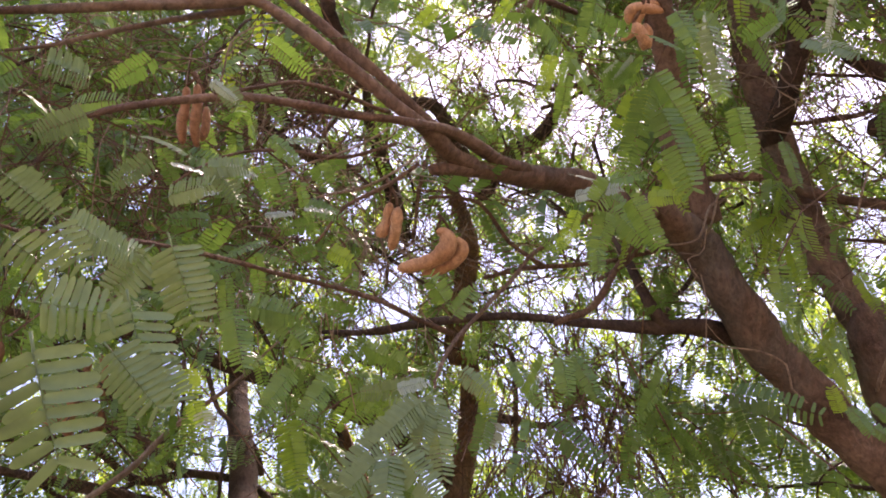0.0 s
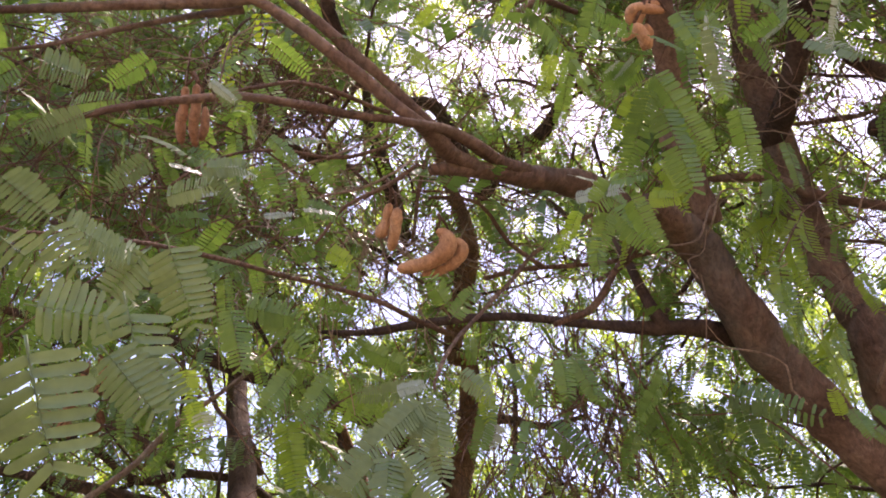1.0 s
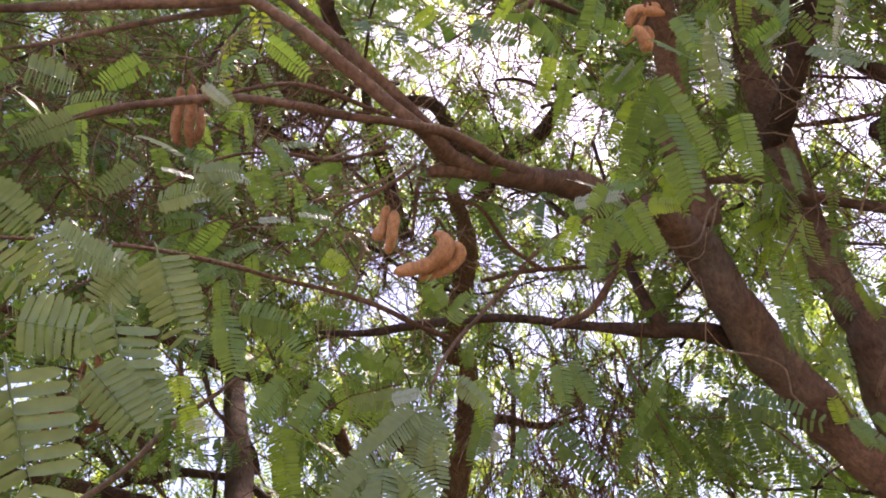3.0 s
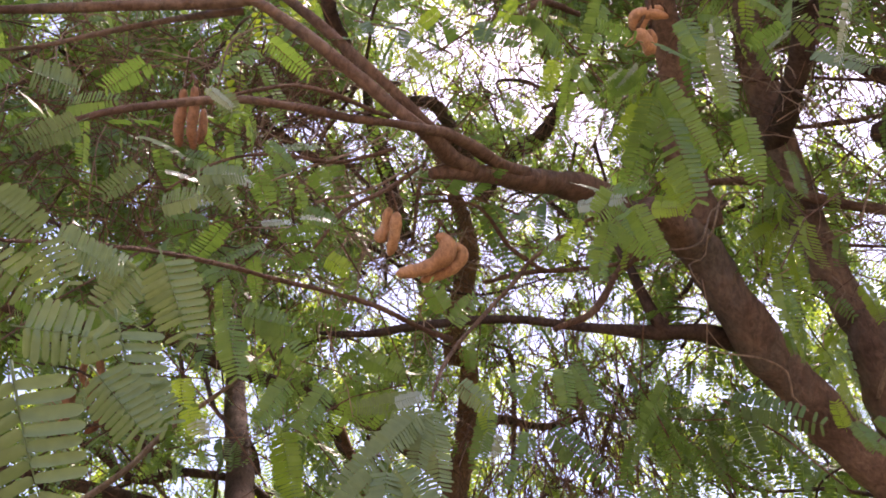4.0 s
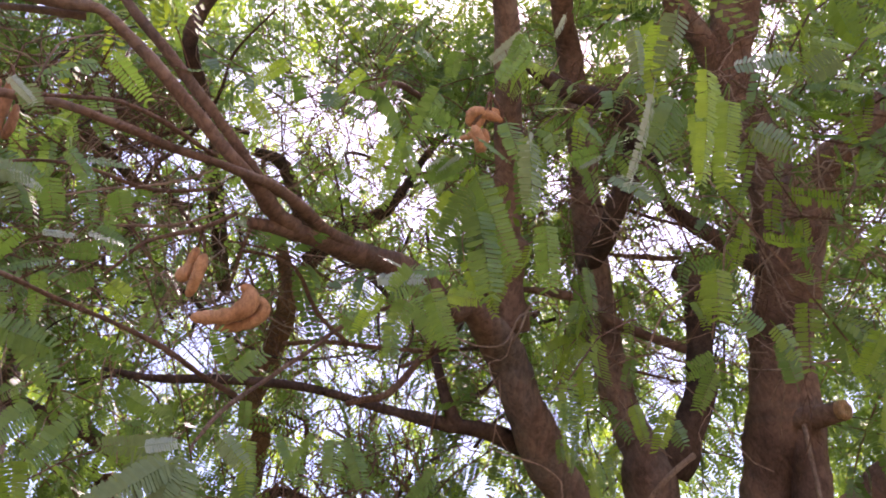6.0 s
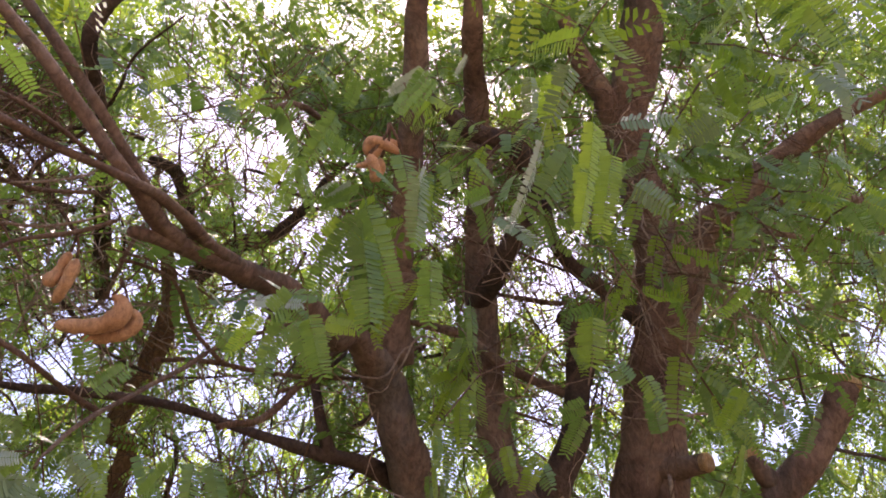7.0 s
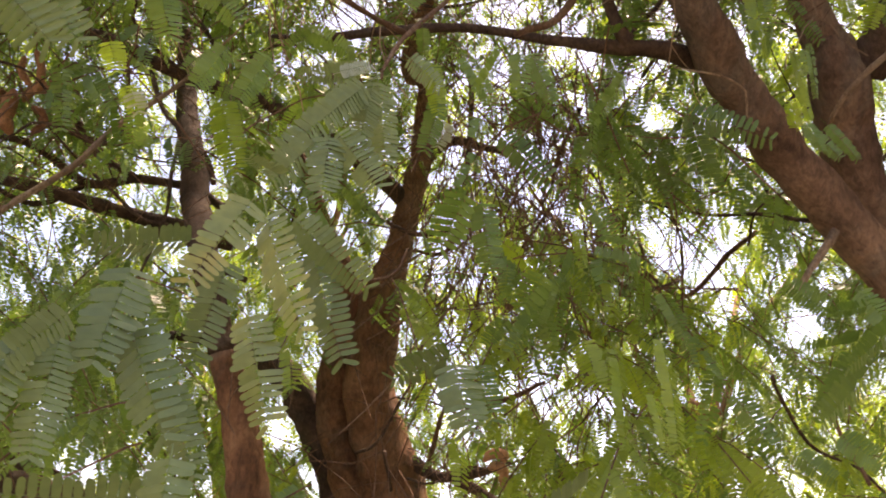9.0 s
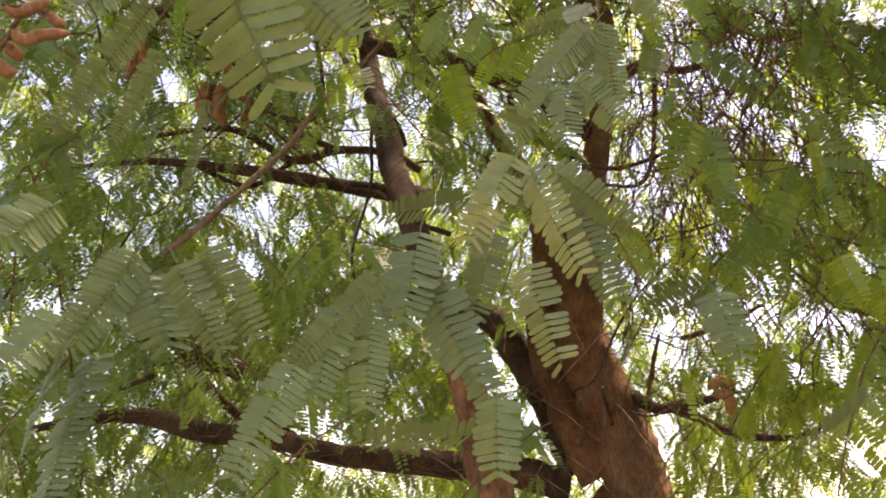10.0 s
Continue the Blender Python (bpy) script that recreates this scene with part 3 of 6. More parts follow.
twig(tree_a, [(0.013, 0.841, 2.561, 0.0034), (-0.030, 0.845, 2.517, 0.0034), (-0.094, 0.825, 2.452, 0.0028), (-0.132, 0.834, 2.396, 0.0020)])
twig(tree_a, [(-0.025, 0.745, 2.564, 0.0037), (-0.121, 0.674, 2.537, 0.0031), (-0.178, 0.636, 2.482, 0.0026), (-0.227, 0.600, 2.424, 0.0021)])
twig(tree_a, [(-0.019, 0.780, 2.536, 0.0028), (-0.096, 0.753, 2.478, 0.0027), (-0.176, 0.701, 2.432, 0.0022), (-0.219, 0.662, 2.378, 0.0017), (-0.268, 0.637, 2.304, 0.0013)])
twig(tree_a, [(0.969, 1.759, 2.034, 0.0054), (0.989, 1.771, 1.939, 0.0054), (1.023, 1.768, 1.833, 0.0047)])
twig(tree_a, [(1.063, 3.038, 2.853, 0.0080), (1.212, 3.027, 2.740, 0.0091), (1.360, 2.910, 2.867, 0.0103), (1.453, 2.835, 2.928, 0.0091)])
twig(tree_a, [(0.073, 1.602, 2.300, 0.0029), (0.037, 1.569, 2.226, 0.0033), (-0.055, 1.453, 2.167, 0.0026)])
twig(tree_a, [(0.389, 1.338, 2.741, 0.0047), (0.470, 1.370, 2.819, 0.0049), (0.556, 1.391, 2.945, 0.0047)])
twig(tree_a, [(0.821, 1.269, 3.335, 0.0031), (0.915, 1.275, 3.349, 0.0039), (1.034, 1.274, 3.352, 0.0048), (1.192, 1.268, 3.326, 0.0041)])
twig(tree_a, [(0.990, 1.386, 3.294, 0.0040), (1.072, 1.369, 3.283, 0.0081), (1.156, 1.356, 3.275, 0.0074), (1.216, 1.360, 3.301, 0.0050)])
twig(tree_a, [(0.990, 1.512, 3.027, 0.0031), (1.071, 1.539, 3.018, 0.0047), (1.230, 1.566, 3.019, 0.0041)])
twig(tree_a, [(0.191, 0.843, 2.970, 0.0054), (0.266, 0.876, 3.071, 0.0069), (0.362, 0.955, 3.156, 0.0062)])
trunk(tree_b, [(0.139, 3.580, -0.050, 0.22), (0.139, 3.580, 0.300, 0.17), (0.109, 3.540, 0.906, 0.15), (0.059, 3.500, 1.758, 0.13), (0.029, 3.480, 1.878, 0.09)])
limb(tree_b, [(0.161, 3.488, 1.664, 0.1159), (0.141, 3.481, 1.830, 0.1112), (0.090, 3.478, 2.059, 0.1228), (0.047, 3.454, 2.210, 0.1135), (0.009, 3.429, 2.339, 0.1089), (-0.023, 3.396, 2.470, 0.1020), (-0.019, 3.367, 2.579, 0.1020), (0.005, 3.325, 2.709, 0.0904), (0.019, 3.311, 2.814, 0.0864), (0.052, 3.284, 2.916, 0.0703), (0.095, 3.237, 3.022, 0.0561), (0.145, 3.185, 3.206, 0.0520), (0.201, 3.107, 3.434, 0.0478), (0.227, 2.998, 3.702, 0.0414), (0.162, 2.998, 3.776, 0.0427), (0.224, 2.883, 4.032, 0.0484), (0.253, 2.780, 4.246, 0.0466), (0.217, 2.718, 4.402, 0.0342), (0.135, 2.631, 4.655, 0.0244), (0.062, 2.663, 4.936, 0.0171), (0.040, 2.679, 5.222, 0.0106)])
limb(tree_b, [(0.002, 3.540, 1.920, 0.0987), (-0.076, 3.530, 2.092, 0.0825), (-0.139, 3.505, 2.291, 0.0733), (-0.170, 3.458, 2.489, 0.0710), (-0.136, 3.404, 2.713, 0.0664), (-0.111, 3.365, 2.925, 0.0575), (-0.182, 3.306, 3.109, 0.0409), (-0.254, 3.248, 3.294, 0.0340), (-0.339, 3.172, 3.528, 0.0247)])
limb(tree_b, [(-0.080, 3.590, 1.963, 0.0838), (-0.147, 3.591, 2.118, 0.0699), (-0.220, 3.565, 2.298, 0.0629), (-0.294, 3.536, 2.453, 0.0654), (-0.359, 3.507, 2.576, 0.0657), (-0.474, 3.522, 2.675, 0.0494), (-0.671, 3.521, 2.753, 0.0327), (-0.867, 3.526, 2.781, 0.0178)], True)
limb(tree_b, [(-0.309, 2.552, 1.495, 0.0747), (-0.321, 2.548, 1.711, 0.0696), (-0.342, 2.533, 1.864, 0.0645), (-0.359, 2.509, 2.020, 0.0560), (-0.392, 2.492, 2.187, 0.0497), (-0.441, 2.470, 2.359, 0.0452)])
# upper half of the stem above, with shade painted into its bark
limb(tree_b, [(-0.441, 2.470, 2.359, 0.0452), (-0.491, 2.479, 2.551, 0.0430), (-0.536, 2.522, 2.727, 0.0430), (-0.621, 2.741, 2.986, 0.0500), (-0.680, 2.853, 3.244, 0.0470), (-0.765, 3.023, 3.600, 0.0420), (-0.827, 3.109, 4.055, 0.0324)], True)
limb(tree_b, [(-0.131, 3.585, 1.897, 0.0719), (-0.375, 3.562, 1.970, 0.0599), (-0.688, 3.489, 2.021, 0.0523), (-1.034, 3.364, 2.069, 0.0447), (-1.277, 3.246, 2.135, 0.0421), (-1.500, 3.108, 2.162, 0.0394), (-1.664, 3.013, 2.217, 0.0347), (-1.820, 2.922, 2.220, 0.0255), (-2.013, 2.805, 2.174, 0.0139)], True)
limb(tree_b, [(-0.609, 3.326, 3.133, 0.0494), (-0.805, 3.053, 3.076, 0.0301), (-1.067, 2.909, 3.098, 0.0275), (-1.288, 2.760, 3.103, 0.0204), (-1.534, 2.610, 3.093, 0.0123), (-1.804, 2.470, 3.034, 0.0067)])
limb(tree_b, [(-0.628, 3.268, 3.247, 0.0198), (-0.706, 3.062, 3.232, 0.0164), (-0.893, 2.954, 3.220, 0.0174), (-1.071, 2.917, 3.180, 0.0162), (-1.209, 2.783, 3.247, 0.0149), (-1.315, 2.705, 3.251, 0.0114), (-1.537, 2.564, 3.168, 0.0078)])
limb(tree_b, [(-0.893, 2.956, 3.216, 0.0139), (-1.031, 2.839, 3.269, 0.0138), (-1.095, 2.722, 3.372, 0.0125), (-1.140, 2.605, 3.408, 0.0078)])
limb(tree_b, [(-1.071, 2.917, 3.180, 0.0116), (-1.252, 2.898, 3.084, 0.0105), (-1.457, 2.766, 3.151, 0.0082), (-1.641, 2.673, 3.132, 0.0046)])
limb(tree_b, [(0.136, 3.189, 3.239, 0.0359), (0.025, 3.060, 3.292, 0.0374), (-0.139, 2.878, 3.329, 0.0336), (-0.308, 2.665, 3.325, 0.0298), (-0.376, 2.569, 3.312, 0.0279), (-0.543, 2.482, 3.315, 0.0255), (-0.720, 2.387, 3.345, 0.0223), (-0.869, 2.288, 3.372, 0.0181), (-1.252, 2.123, 3.355, 0.0140), (-1.500, 1.949, 3.365, 0.0080)])
limb(tree_b, [(-0.724, 3.043, 3.447, 0.0151), (-0.675, 3.125, 3.375, 0.0152), (-0.667, 3.194, 3.332, 0.0117)])
limb(tree_b, [(-1.306, 3.325, 2.121, 0.0215), (-1.483, 3.214, 2.312, 0.0168), (-1.575, 3.137, 2.445, 0.0155), (-1.643, 3.066, 2.563, 0.0095)])
limb(tree_b, [(-1.137, 3.390, 2.091, 0.0192), (-1.323, 3.298, 2.232, 0.0215), (-1.175, 3.361, 2.183, 0.0095)])
limb(tree_b, [(-1.439, 3.332, 2.438, 0.0420), (-1.582, 3.250, 2.502, 0.0346), (-1.678, 3.184, 2.562, 0.0222)])
limb(tree_b, [(0.147, 3.412, 2.205, 0.0276), (0.202, 3.358, 2.154, 0.0248), (0.249, 3.324, 2.127, 0.0224), (0.346, 3.254, 2.126, 0.0209), (0.433, 3.182, 2.129, 0.0140), (0.496, 3.145, 2.144, 0.0064)])
limb(tree_b, [(0.267, 3.311, 2.129, 0.0168), (0.368, 3.273, 2.075, 0.0177), (0.491, 3.230, 2.000, 0.0154), (0.653, 3.156, 1.962, 0.0118), (0.777, 3.099, 1.991, 0.0075)])
twig(tree_b, [(0.206, 3.346, 2.153, 0.0101), (0.227, 3.302, 2.253, 0.0101), (0.277, 3.264, 2.404, 0.0067)])
twig(tree_b, [(0.353, 3.252, 2.374, 0.0090), (0.464, 3.210, 2.383, 0.0112), (0.564, 3.163, 2.403, 0.0099), (0.645, 3.125, 2.437, 0.0066)])
twig(tree_b, [(0.147, 3.102, 3.070, 0.0056), (0.146, 3.117, 2.955, 0.0067), (0.084, 3.150, 2.878, 0.0067), (-0.006, 3.182, 2.853, 0.0068), (-0.074, 3.207, 2.876, 0.0046)], True)
twig(tree_b, [(-0.169, 3.304, 2.581, 0.0160), (-0.133, 3.240, 2.603, 0.0156), (-0.079, 3.189, 2.620, 0.0110)], True)
limb(tree_b, [(0.201, 3.131, 3.394, 0.0312), (0.332, 3.075, 3.471, 0.0215), (0.522, 3.073, 3.429, 0.0155), (0.707, 3.027, 3.444, 0.0084)])
limb(tree_b, [(0.309, 2.661, 4.385, 0.0440), (0.455, 2.512, 4.501, 0.0414), (0.596, 2.435, 4.542, 0.0337), (0.707, 2.324, 4.681, 0.0223), (0.773, 2.240, 4.799, 0.0174), (0.878, 2.137, 4.912, 0.0108)])
limb(tree_b, [(-0.770, 2.146, 4.490, 0.0172), (-0.695, 2.204, 4.464, 0.0235), (-0.561, 2.287, 4.429, 0.0235), (-0.414, 2.462, 4.458, 0.0204), (-0.216, 2.507, 4.441, 0.0153)])
limb(tree_b, [(-0.028, 2.845, 4.314, 0.0315), (-0.082, 2.692, 4.462, 0.0354), (-0.135, 2.544, 4.593, 0.0354), (-0.182, 2.481, 4.789, 0.0270), (-0.199, 2.398, 4.991, 0.0167)])
twig(tree_b, [(0.052, 1.825, 3.698, 0.0064), (0.030, 1.878, 3.621, 0.0074), (0.012, 1.944, 3.526, 0.0063), (-0.001, 1.991, 3.477, 0.0046)])
limb(tree_b, [(0.294, 2.613, 4.495, 0.0342), (0.139, 2.386, 4.696, 0.0315), (-0.002, 2.352, 4.724, 0.0210)])
limb(tree_b, [(0.125, 3.173, 3.012, 0.0057), (0.330, 3.141, 3.043, 0.0093), (0.420, 3.017, 3.696, 0.0112), (0.338, 2.964, 3.784, 0.0062)])
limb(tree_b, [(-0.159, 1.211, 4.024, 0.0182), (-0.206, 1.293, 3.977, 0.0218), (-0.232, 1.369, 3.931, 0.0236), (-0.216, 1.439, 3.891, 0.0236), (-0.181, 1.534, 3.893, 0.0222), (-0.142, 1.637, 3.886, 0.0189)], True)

STEM_COUNT = len(STEMS)

# ---- trees further off ----
def far_tree(x, y, height, seed):
    rng = np.random.default_rng(seed)
    ob = tree("tamarind_tree", (x, y, 0), "distant tamarind tree with a dense feathery crown")
    lean = rng.normal(0, 0.25, 2)
    trunk(ob, [(x, y, -0.05, 0.26), (x, y, 0.5, 0.19), (x + lean[0] * 0.5, y + lean[1] * 0.5, height * 0.3, 0.16), (x + lean[0], y + lean[1], height * 0.45, 0.12)])
    for k in range(6):
        a = rng.uniform(0, 2 * math.pi)
        r = rng.uniform(1.0, 2.0)
        sx, sy, sz = x + lean[0] * 0.8, y + lean[1] * 0.8, height * rng.uniform(0.3, 0.43)
        limb(ob, [(sx, sy, sz, 0.05), (sx + 0.3 * r * math.cos(a), sy + 0.3 * r * math.sin(a), sz + height * 0.15, 0.04),
                  (sx + 0.8 * r * math.cos(a + 0.3), sy + 0.8 * r * math.sin(a + 0.3), sz + height * 0.3, 0.028),
                  (sx + 1.2 * r * math.cos(a), sy + 1.2 * r * math.sin(a), sz + height * 0.45, 0.015)])
    return ob


def shrub_leaves(owner, x, y, z, r, count, seed):
    rng = np.random.default_rng(seed)
    w = unit(rng.normal(0, 1, (count, 3)))
    o = np.array((x, y, z)) + w * r * rng.uniform(0.5, 1, (count, 1)) * np.array((1, 1, 0.8))
    pos, way, face, twigs = spray_leaves(o, rng, 0.5, 12)
    v = place_leaves(pos, way, face, 1.8 * rng.uniform(0.75, 1.25, len(pos)), CANON_DIST, rng)
    tagged(part("foliage", mesh_fast("foliage", v, 4, LEAF_FRESH), owner), "sunlit yellow-green leaves", kind="stuff")


FAR = [far_tree(*p) for p in ((-6.0, 6.6, 7.5, 3), (-1.4, 9.0, 8.0, 4), (3.4, 8.6, 8.0, 5), (7.4, 6.0, 7.5, 6), (8.4, 1.2, 7.0, 7))]

# ---- crowns ----
# openings to the sky: azimuth, elevation, radius in degrees
GAPS_OVERHEAD = [
    (8.5, 58.3, 2.9),
    (2.7, 57.7, 1.5),
    (14.7, 58.6, 1.7),
    (41.5, 58.9, 1.9),
    (20.2, 51.0, 1.2),
    (46.5, 58.6, 1.1),
    (-5.5, 51.0, 0.9),
    (3.7, 53.5, 1.2),
    (1.8, 55.8, 1.9),
    (-9.2, 52.5, 1.4),
    (-5.3, 54.7, 1.0),
    (-0.7, 53.7, 1.1),
    (0.3, 58.4, 2.1),
    (7.1, 57.0, 1.5),
    (41.4, 46.3, 1.5),
    (41.4, 43.1, 1.5),
    (35.9, 41.4, 1.2),
    (-17.7, 57.5, 0.8),
    (-38.5, 53.5, 0.9),
    (-26.5, 46.4, 1.2),
    (31.4, 50.7, 1.2),
    (41.5, 58.9, 1.5),
    (38.3, 49.4, 1.4),
    (44.8, 49.7, 1.0),
]

GAPS_CLEFT = [
    (38.6, 47.0, 1.2),
    (31.0, 55.3, 1.0),
    (57.0, 53.6, 0.9),
    (64.0, 53.6, 0.8),
    (36.2, 53.4, 0.9),
    (59.2, 46.9, 1.0),
    (6.6, 35.6, 1.7),
    (10.0, 34.1, 1.4),
    (6.5, 30.0, 1.2),
    (12.0, 30.4, 1.2),
    (5.2, 24.8, 1.1),
    (11.4, 37.2, 1.5),
    (21.4, 34.8, 1.2),
    (12.6, 26.5, 1.0),
    (8.9, 57.7, 2.1),
    (11.5, 56.7, 2.4),
    (7.7, 55.3, 1.1),
    (12.4, 53.3, 2.3),
    (-7.1, 52.8, 1.2),
    (33.4, 51.6, 1.5),
    (-11.5, 51.1, 1.3),
    (18.9, 50.8, 2.9),
    (27.9, 50.4, 1.0),
    (-1.6, 50.7, 1.3),
]

GAPS_FORK = [
    (60.7, 41.0, 1.5),
    (63.0, 34.9, 1.5),
    (65.1, 42.3, 1.0),
    (57.5, 32.5, 1.3),
    (56.7, 40.9, 0.9),
    (58.6, 38.6, 0.9),
    (64.6, 38.1, 0.9),
    (-15.8, 49.5, 1.1),
    (39.9, 48.2, 1.0),
    (44.6, 47.6, 1.4),
    (-9.3, 48.2, 1.2),
    (-4.8, 47.2, 1.5),
    (35.3, 46.5, 1.3),
    (43.0, 46.4, 2.0),
    (4.5, 47.0, 1.5),
    (11.7, 46.0, 2.2),
    (32.0, 45.3, 1.2),
    (0.9, 45.6, 1.7),
    (-11.2, 45.4, 1.0),
    (37.0, 44.8, 1.4),
    (40.8, 44.5, 1.9),
]
GAPS_HIGH = [
    (-30.9, 41.1, 1.3),
    (-0.1, 43.5, 1.5),
    (15.4, 43.3, 1.7),
    (-3.7, 43.0, 1.3),
    (7.6, 43.2, 1.9),
    (-1.5, 42.6, 1.2),
    (57.8, 41.2, 1.0),
    (48.0, 40.8, 1.7),
    (17.3, 39.8, 1.7),
    (10.9, 41.2, 1.8),
    (11.8, 40.4, 2.1),
    (11.7, 40.4, 3.0),
    (-1.5, 40.0, 2.1),
    (8.4, 39.9, 1.7),
    (12.6, 39.9, 2.1),
    (15.0, 37.8, 1.9),
    (23.8, 37.8, 1.3),
    (-19.5, 35.3, 1.2),
    (-4.7, 38.8, 1.5),
    (14.8, 37.5, 1.7),
    (41.4, 37.8, 1.5),
    (25.6, 36.9, 2.1),
    (42.1, 37.4, 1.5),
    (17.7, 36.8, 1.3),
]
GAPS_MIDDLE = [
    (28.8, 36.5, 1.8),
    (45.5, 36.8, 1.5),
    (-6.7, 37.2, 1.6),
    (3.5, 37.0, 1.5),
    (-5.4, 36.9, 1.3),
    (6.7, 33.4, 2.9),
    (37.8, 36.2, 1.7),
    (22.5, 35.2, 1.4),
    (-30.0, 32.5, 1.2),
    (33.4, 34.5, 1.5),
    (60.2, 34.4, 0.9),
    (-13.4, 30.9, 1.3),
    (13.6, 31.0, 2.5),
    (10.3, 31.0, 1.8),
    (15.2, 31.0, 1.8),
    (-14.9, 30.5, 1.6),
    (-16.5, 30.4, 1.3),
    (-12.6, 29.8, 1.6),
    (54.7, 32.2, 1.2),
    (-17.6, 27.6, 1.6),
    (12.5, 28.0, 1.7),
    (30.6, 29.2, 1.3),
    (37.3, 28.7, 0.9),
    (7.0, 26.8, 1.9),
]
GAPS_LOW = [
    (37.3, 28.4, 1.5),
    (-33.9, 26.2, 1.5),
    (46.0, 28.6, 0.8),
    (15.7, 25.4, 1.4),
    (-22.9, 24.0, 1.5),
    (12.1, 23.7, 1.3),
    (7.7, 23.6, 1.7),
    (24.8, 23.7, 1.5),
    (24.9, 23.4, 2.2),
    (22.0, 23.1, 1.9),
    (49.2, 24.0, 1.7),
    (29.8, 17.1, 1.2),
    (9.9, 16.1, 1.7),
    (5.4, 15.3, 1.7),
    (26.9, 16.0, 0.9),
    (5.6, 15.0, 2.3),
    (-7.0, 13.3, 1.7),
    (12.5, 13.8, 1.6),
    (17.5, 13.7, 1.3),
    (-18.0, 10.5, 1.5),
    (13.3, 11.0, 1.1),
    (-2.6, 8.6, 1.7),
    (-16.9, 8.0, 1.9),
    (32.3, 7.6, 1.2),
]
GAPS_WEST = [
    (43.9, 48.4, 1.9),
    (41.6, 45.8, 2.1),
    (45.6, 45.0, 1.5),
    (42.9, 49.8, 1.1),
    (38.9, 48.7, 1.2),
    (40.1, 43.2, 1.4),
    (41.1, 39.5, 1.1),
    (37.9, 38.0, 1.4),
    (18.7, 50.3, 1.9),
    (20.1, 48.0, 1.4),
    (18.0, 54.2, 1.7),
    (8.6, 58.8, 1.2),
    (11.3, 57.2, 1.3),
    (15.1, 57.7, 0.9),
    (8.9, 56.0, 0.8),
    (13.8, 59.0, 0.8),
    (5.8, 57.7, 0.7),
    (7.9, 56.3, 1.6),
    (35.7, 52.7, 1.2),
    (32.2, 45.5, 0.8),
    (-11.8, 52.2, 1.3),
    (-7.3, 53.3, 1.0),
    (-31.5, 42.0, 1.2),
    (-1.1, 49.8, 0.8),
]
GAPS_EAST = [
    (3.8, 57.8, 1.7),
    (11.1, 58.2, 1.9),
    (7.6, 56.2, 1.4),
    (-4.2, 58.3, 0.8),
    (60.3, 54.7, 1.3),
    (57.3, 52.8, 1.2),
    (44.1, 49.8, 1.2),
    (38.8, 46.8, 1.3),
    (40.9, 44.9, 1.3),
    (56.3, 46.7, 0.9),
    (29.3, 51.1, 0.8),
    (43.9, 38.0, 1.3),
    (63.2, 35.6, 1.2),
    (44.0, 33.4, 0.8),
    (23.6, 35.9, 1.3),
    (10.6, 40.3, 1.2),
    (22.2, 22.4, 1.5),
    (46.5, 37.0, 1.2),
]

GAPS_FAR_EAST = [
    (42.9, 31.6, 1.4),
    (7.7, 15.7, 1.2),
    (12.1, 30.6, 0.8),
    (9.1, 37.5, 1.4),
    (8.9, 30.2, 1.5),
    (15.4, 38.7, 1.4),
    (16.4, 34.1, 1.3),
    (25.0, 36.3, 1.8),
    (27.6, 36.2, 1.3),
    (23.8, 21.9, 2.2),
    (24.9, 19.1, 1.3),
    (4.8, 23.1, 0.8),
    (5.1, 18.9, 1.3),
    (15.4, 14.6, 1.3),
    (11.3, 15.2, 1.0),
    (-6.7, 12.5, 1.0),
    (-11.0, 31.9, 1.3),
    (-15.9, 29.6, 1.3),
]
CENTRE = np.array((0.0, 0.08, 1.56))


def sky_way(az, el):
    az, el = np.radians(az), np.radians(el)
    return np.stack([np.sin(az) * np.cos(el), np.cos(az) * np.cos(el), np.sin(el)], -1)


GAPS = np.array(GAPS_OVERHEAD + GAPS_CLEFT + GAPS_FORK + GAPS_HIGH + GAPS_MIDDLE + GAPS_LOW + GAPS_WEST + GAPS_EAST + GAPS_FAR_EAST)
GAP_WAY, GAP_SIZE = sky_way(GAPS[:, 0], GAPS[:, 1]), np.radians(GAPS[:, 2])


def in_gap(pos, rng, keep=0.10):
    way = unit(pos - CENTRE)
    away = np.arccos(np.clip(way @ GAP_WAY.T, -1, 1)) / GAP_SIZE
    return (away < rng.uniform(0.66, 1.18, (len(pos), 1))).any(1) & (rng.random(len(pos)) > 0.5 * keep)


FAR_PODS = np.array([(-1.09, 2.22, 3.07, 0.10), (-1.00, 2.25, 3.08, 0.08), (-0.96, 2.09, 3.11, 0.07), (-1.18, 1.89, 3.05, 0.06)])
NEAR_STEMS = np.vstack([np.vstack(STEMS[:STEM_COUNT])[::2], FAR_PODS])
STEM_WAY = NEAR_STEMS[:, :3] - CENTRE
STEM_FAR = np.linalg.norm(STEM_WAY, axis=1)
STEM_WAY /= STEM_FAR[:, None]
STEM_WIDE = np.cos(np.arctan((NEAR_STEMS[:, 3] + 0.035) / STEM_FAR))


def before_stem(pos, rng, keep):
    """Leaves that would hang before the open stems of the two nearest trees."""
    out = np.zeros(len(pos), bool)
    d = np.linalg.norm(pos - CENTRE, axis=1)
    way = (pos - CENTRE) / d[:, None]
    for k in range(0, len(pos), 4000):
        s = slice(k, k + 4000)
        hit = (way[s] @ STEM_WAY.T > STEM_WIDE) & (d[s][:, None] < STEM_FAR)
        out[s] = hit.any(1)
    return out & (rng.random(len(pos)) > keep)


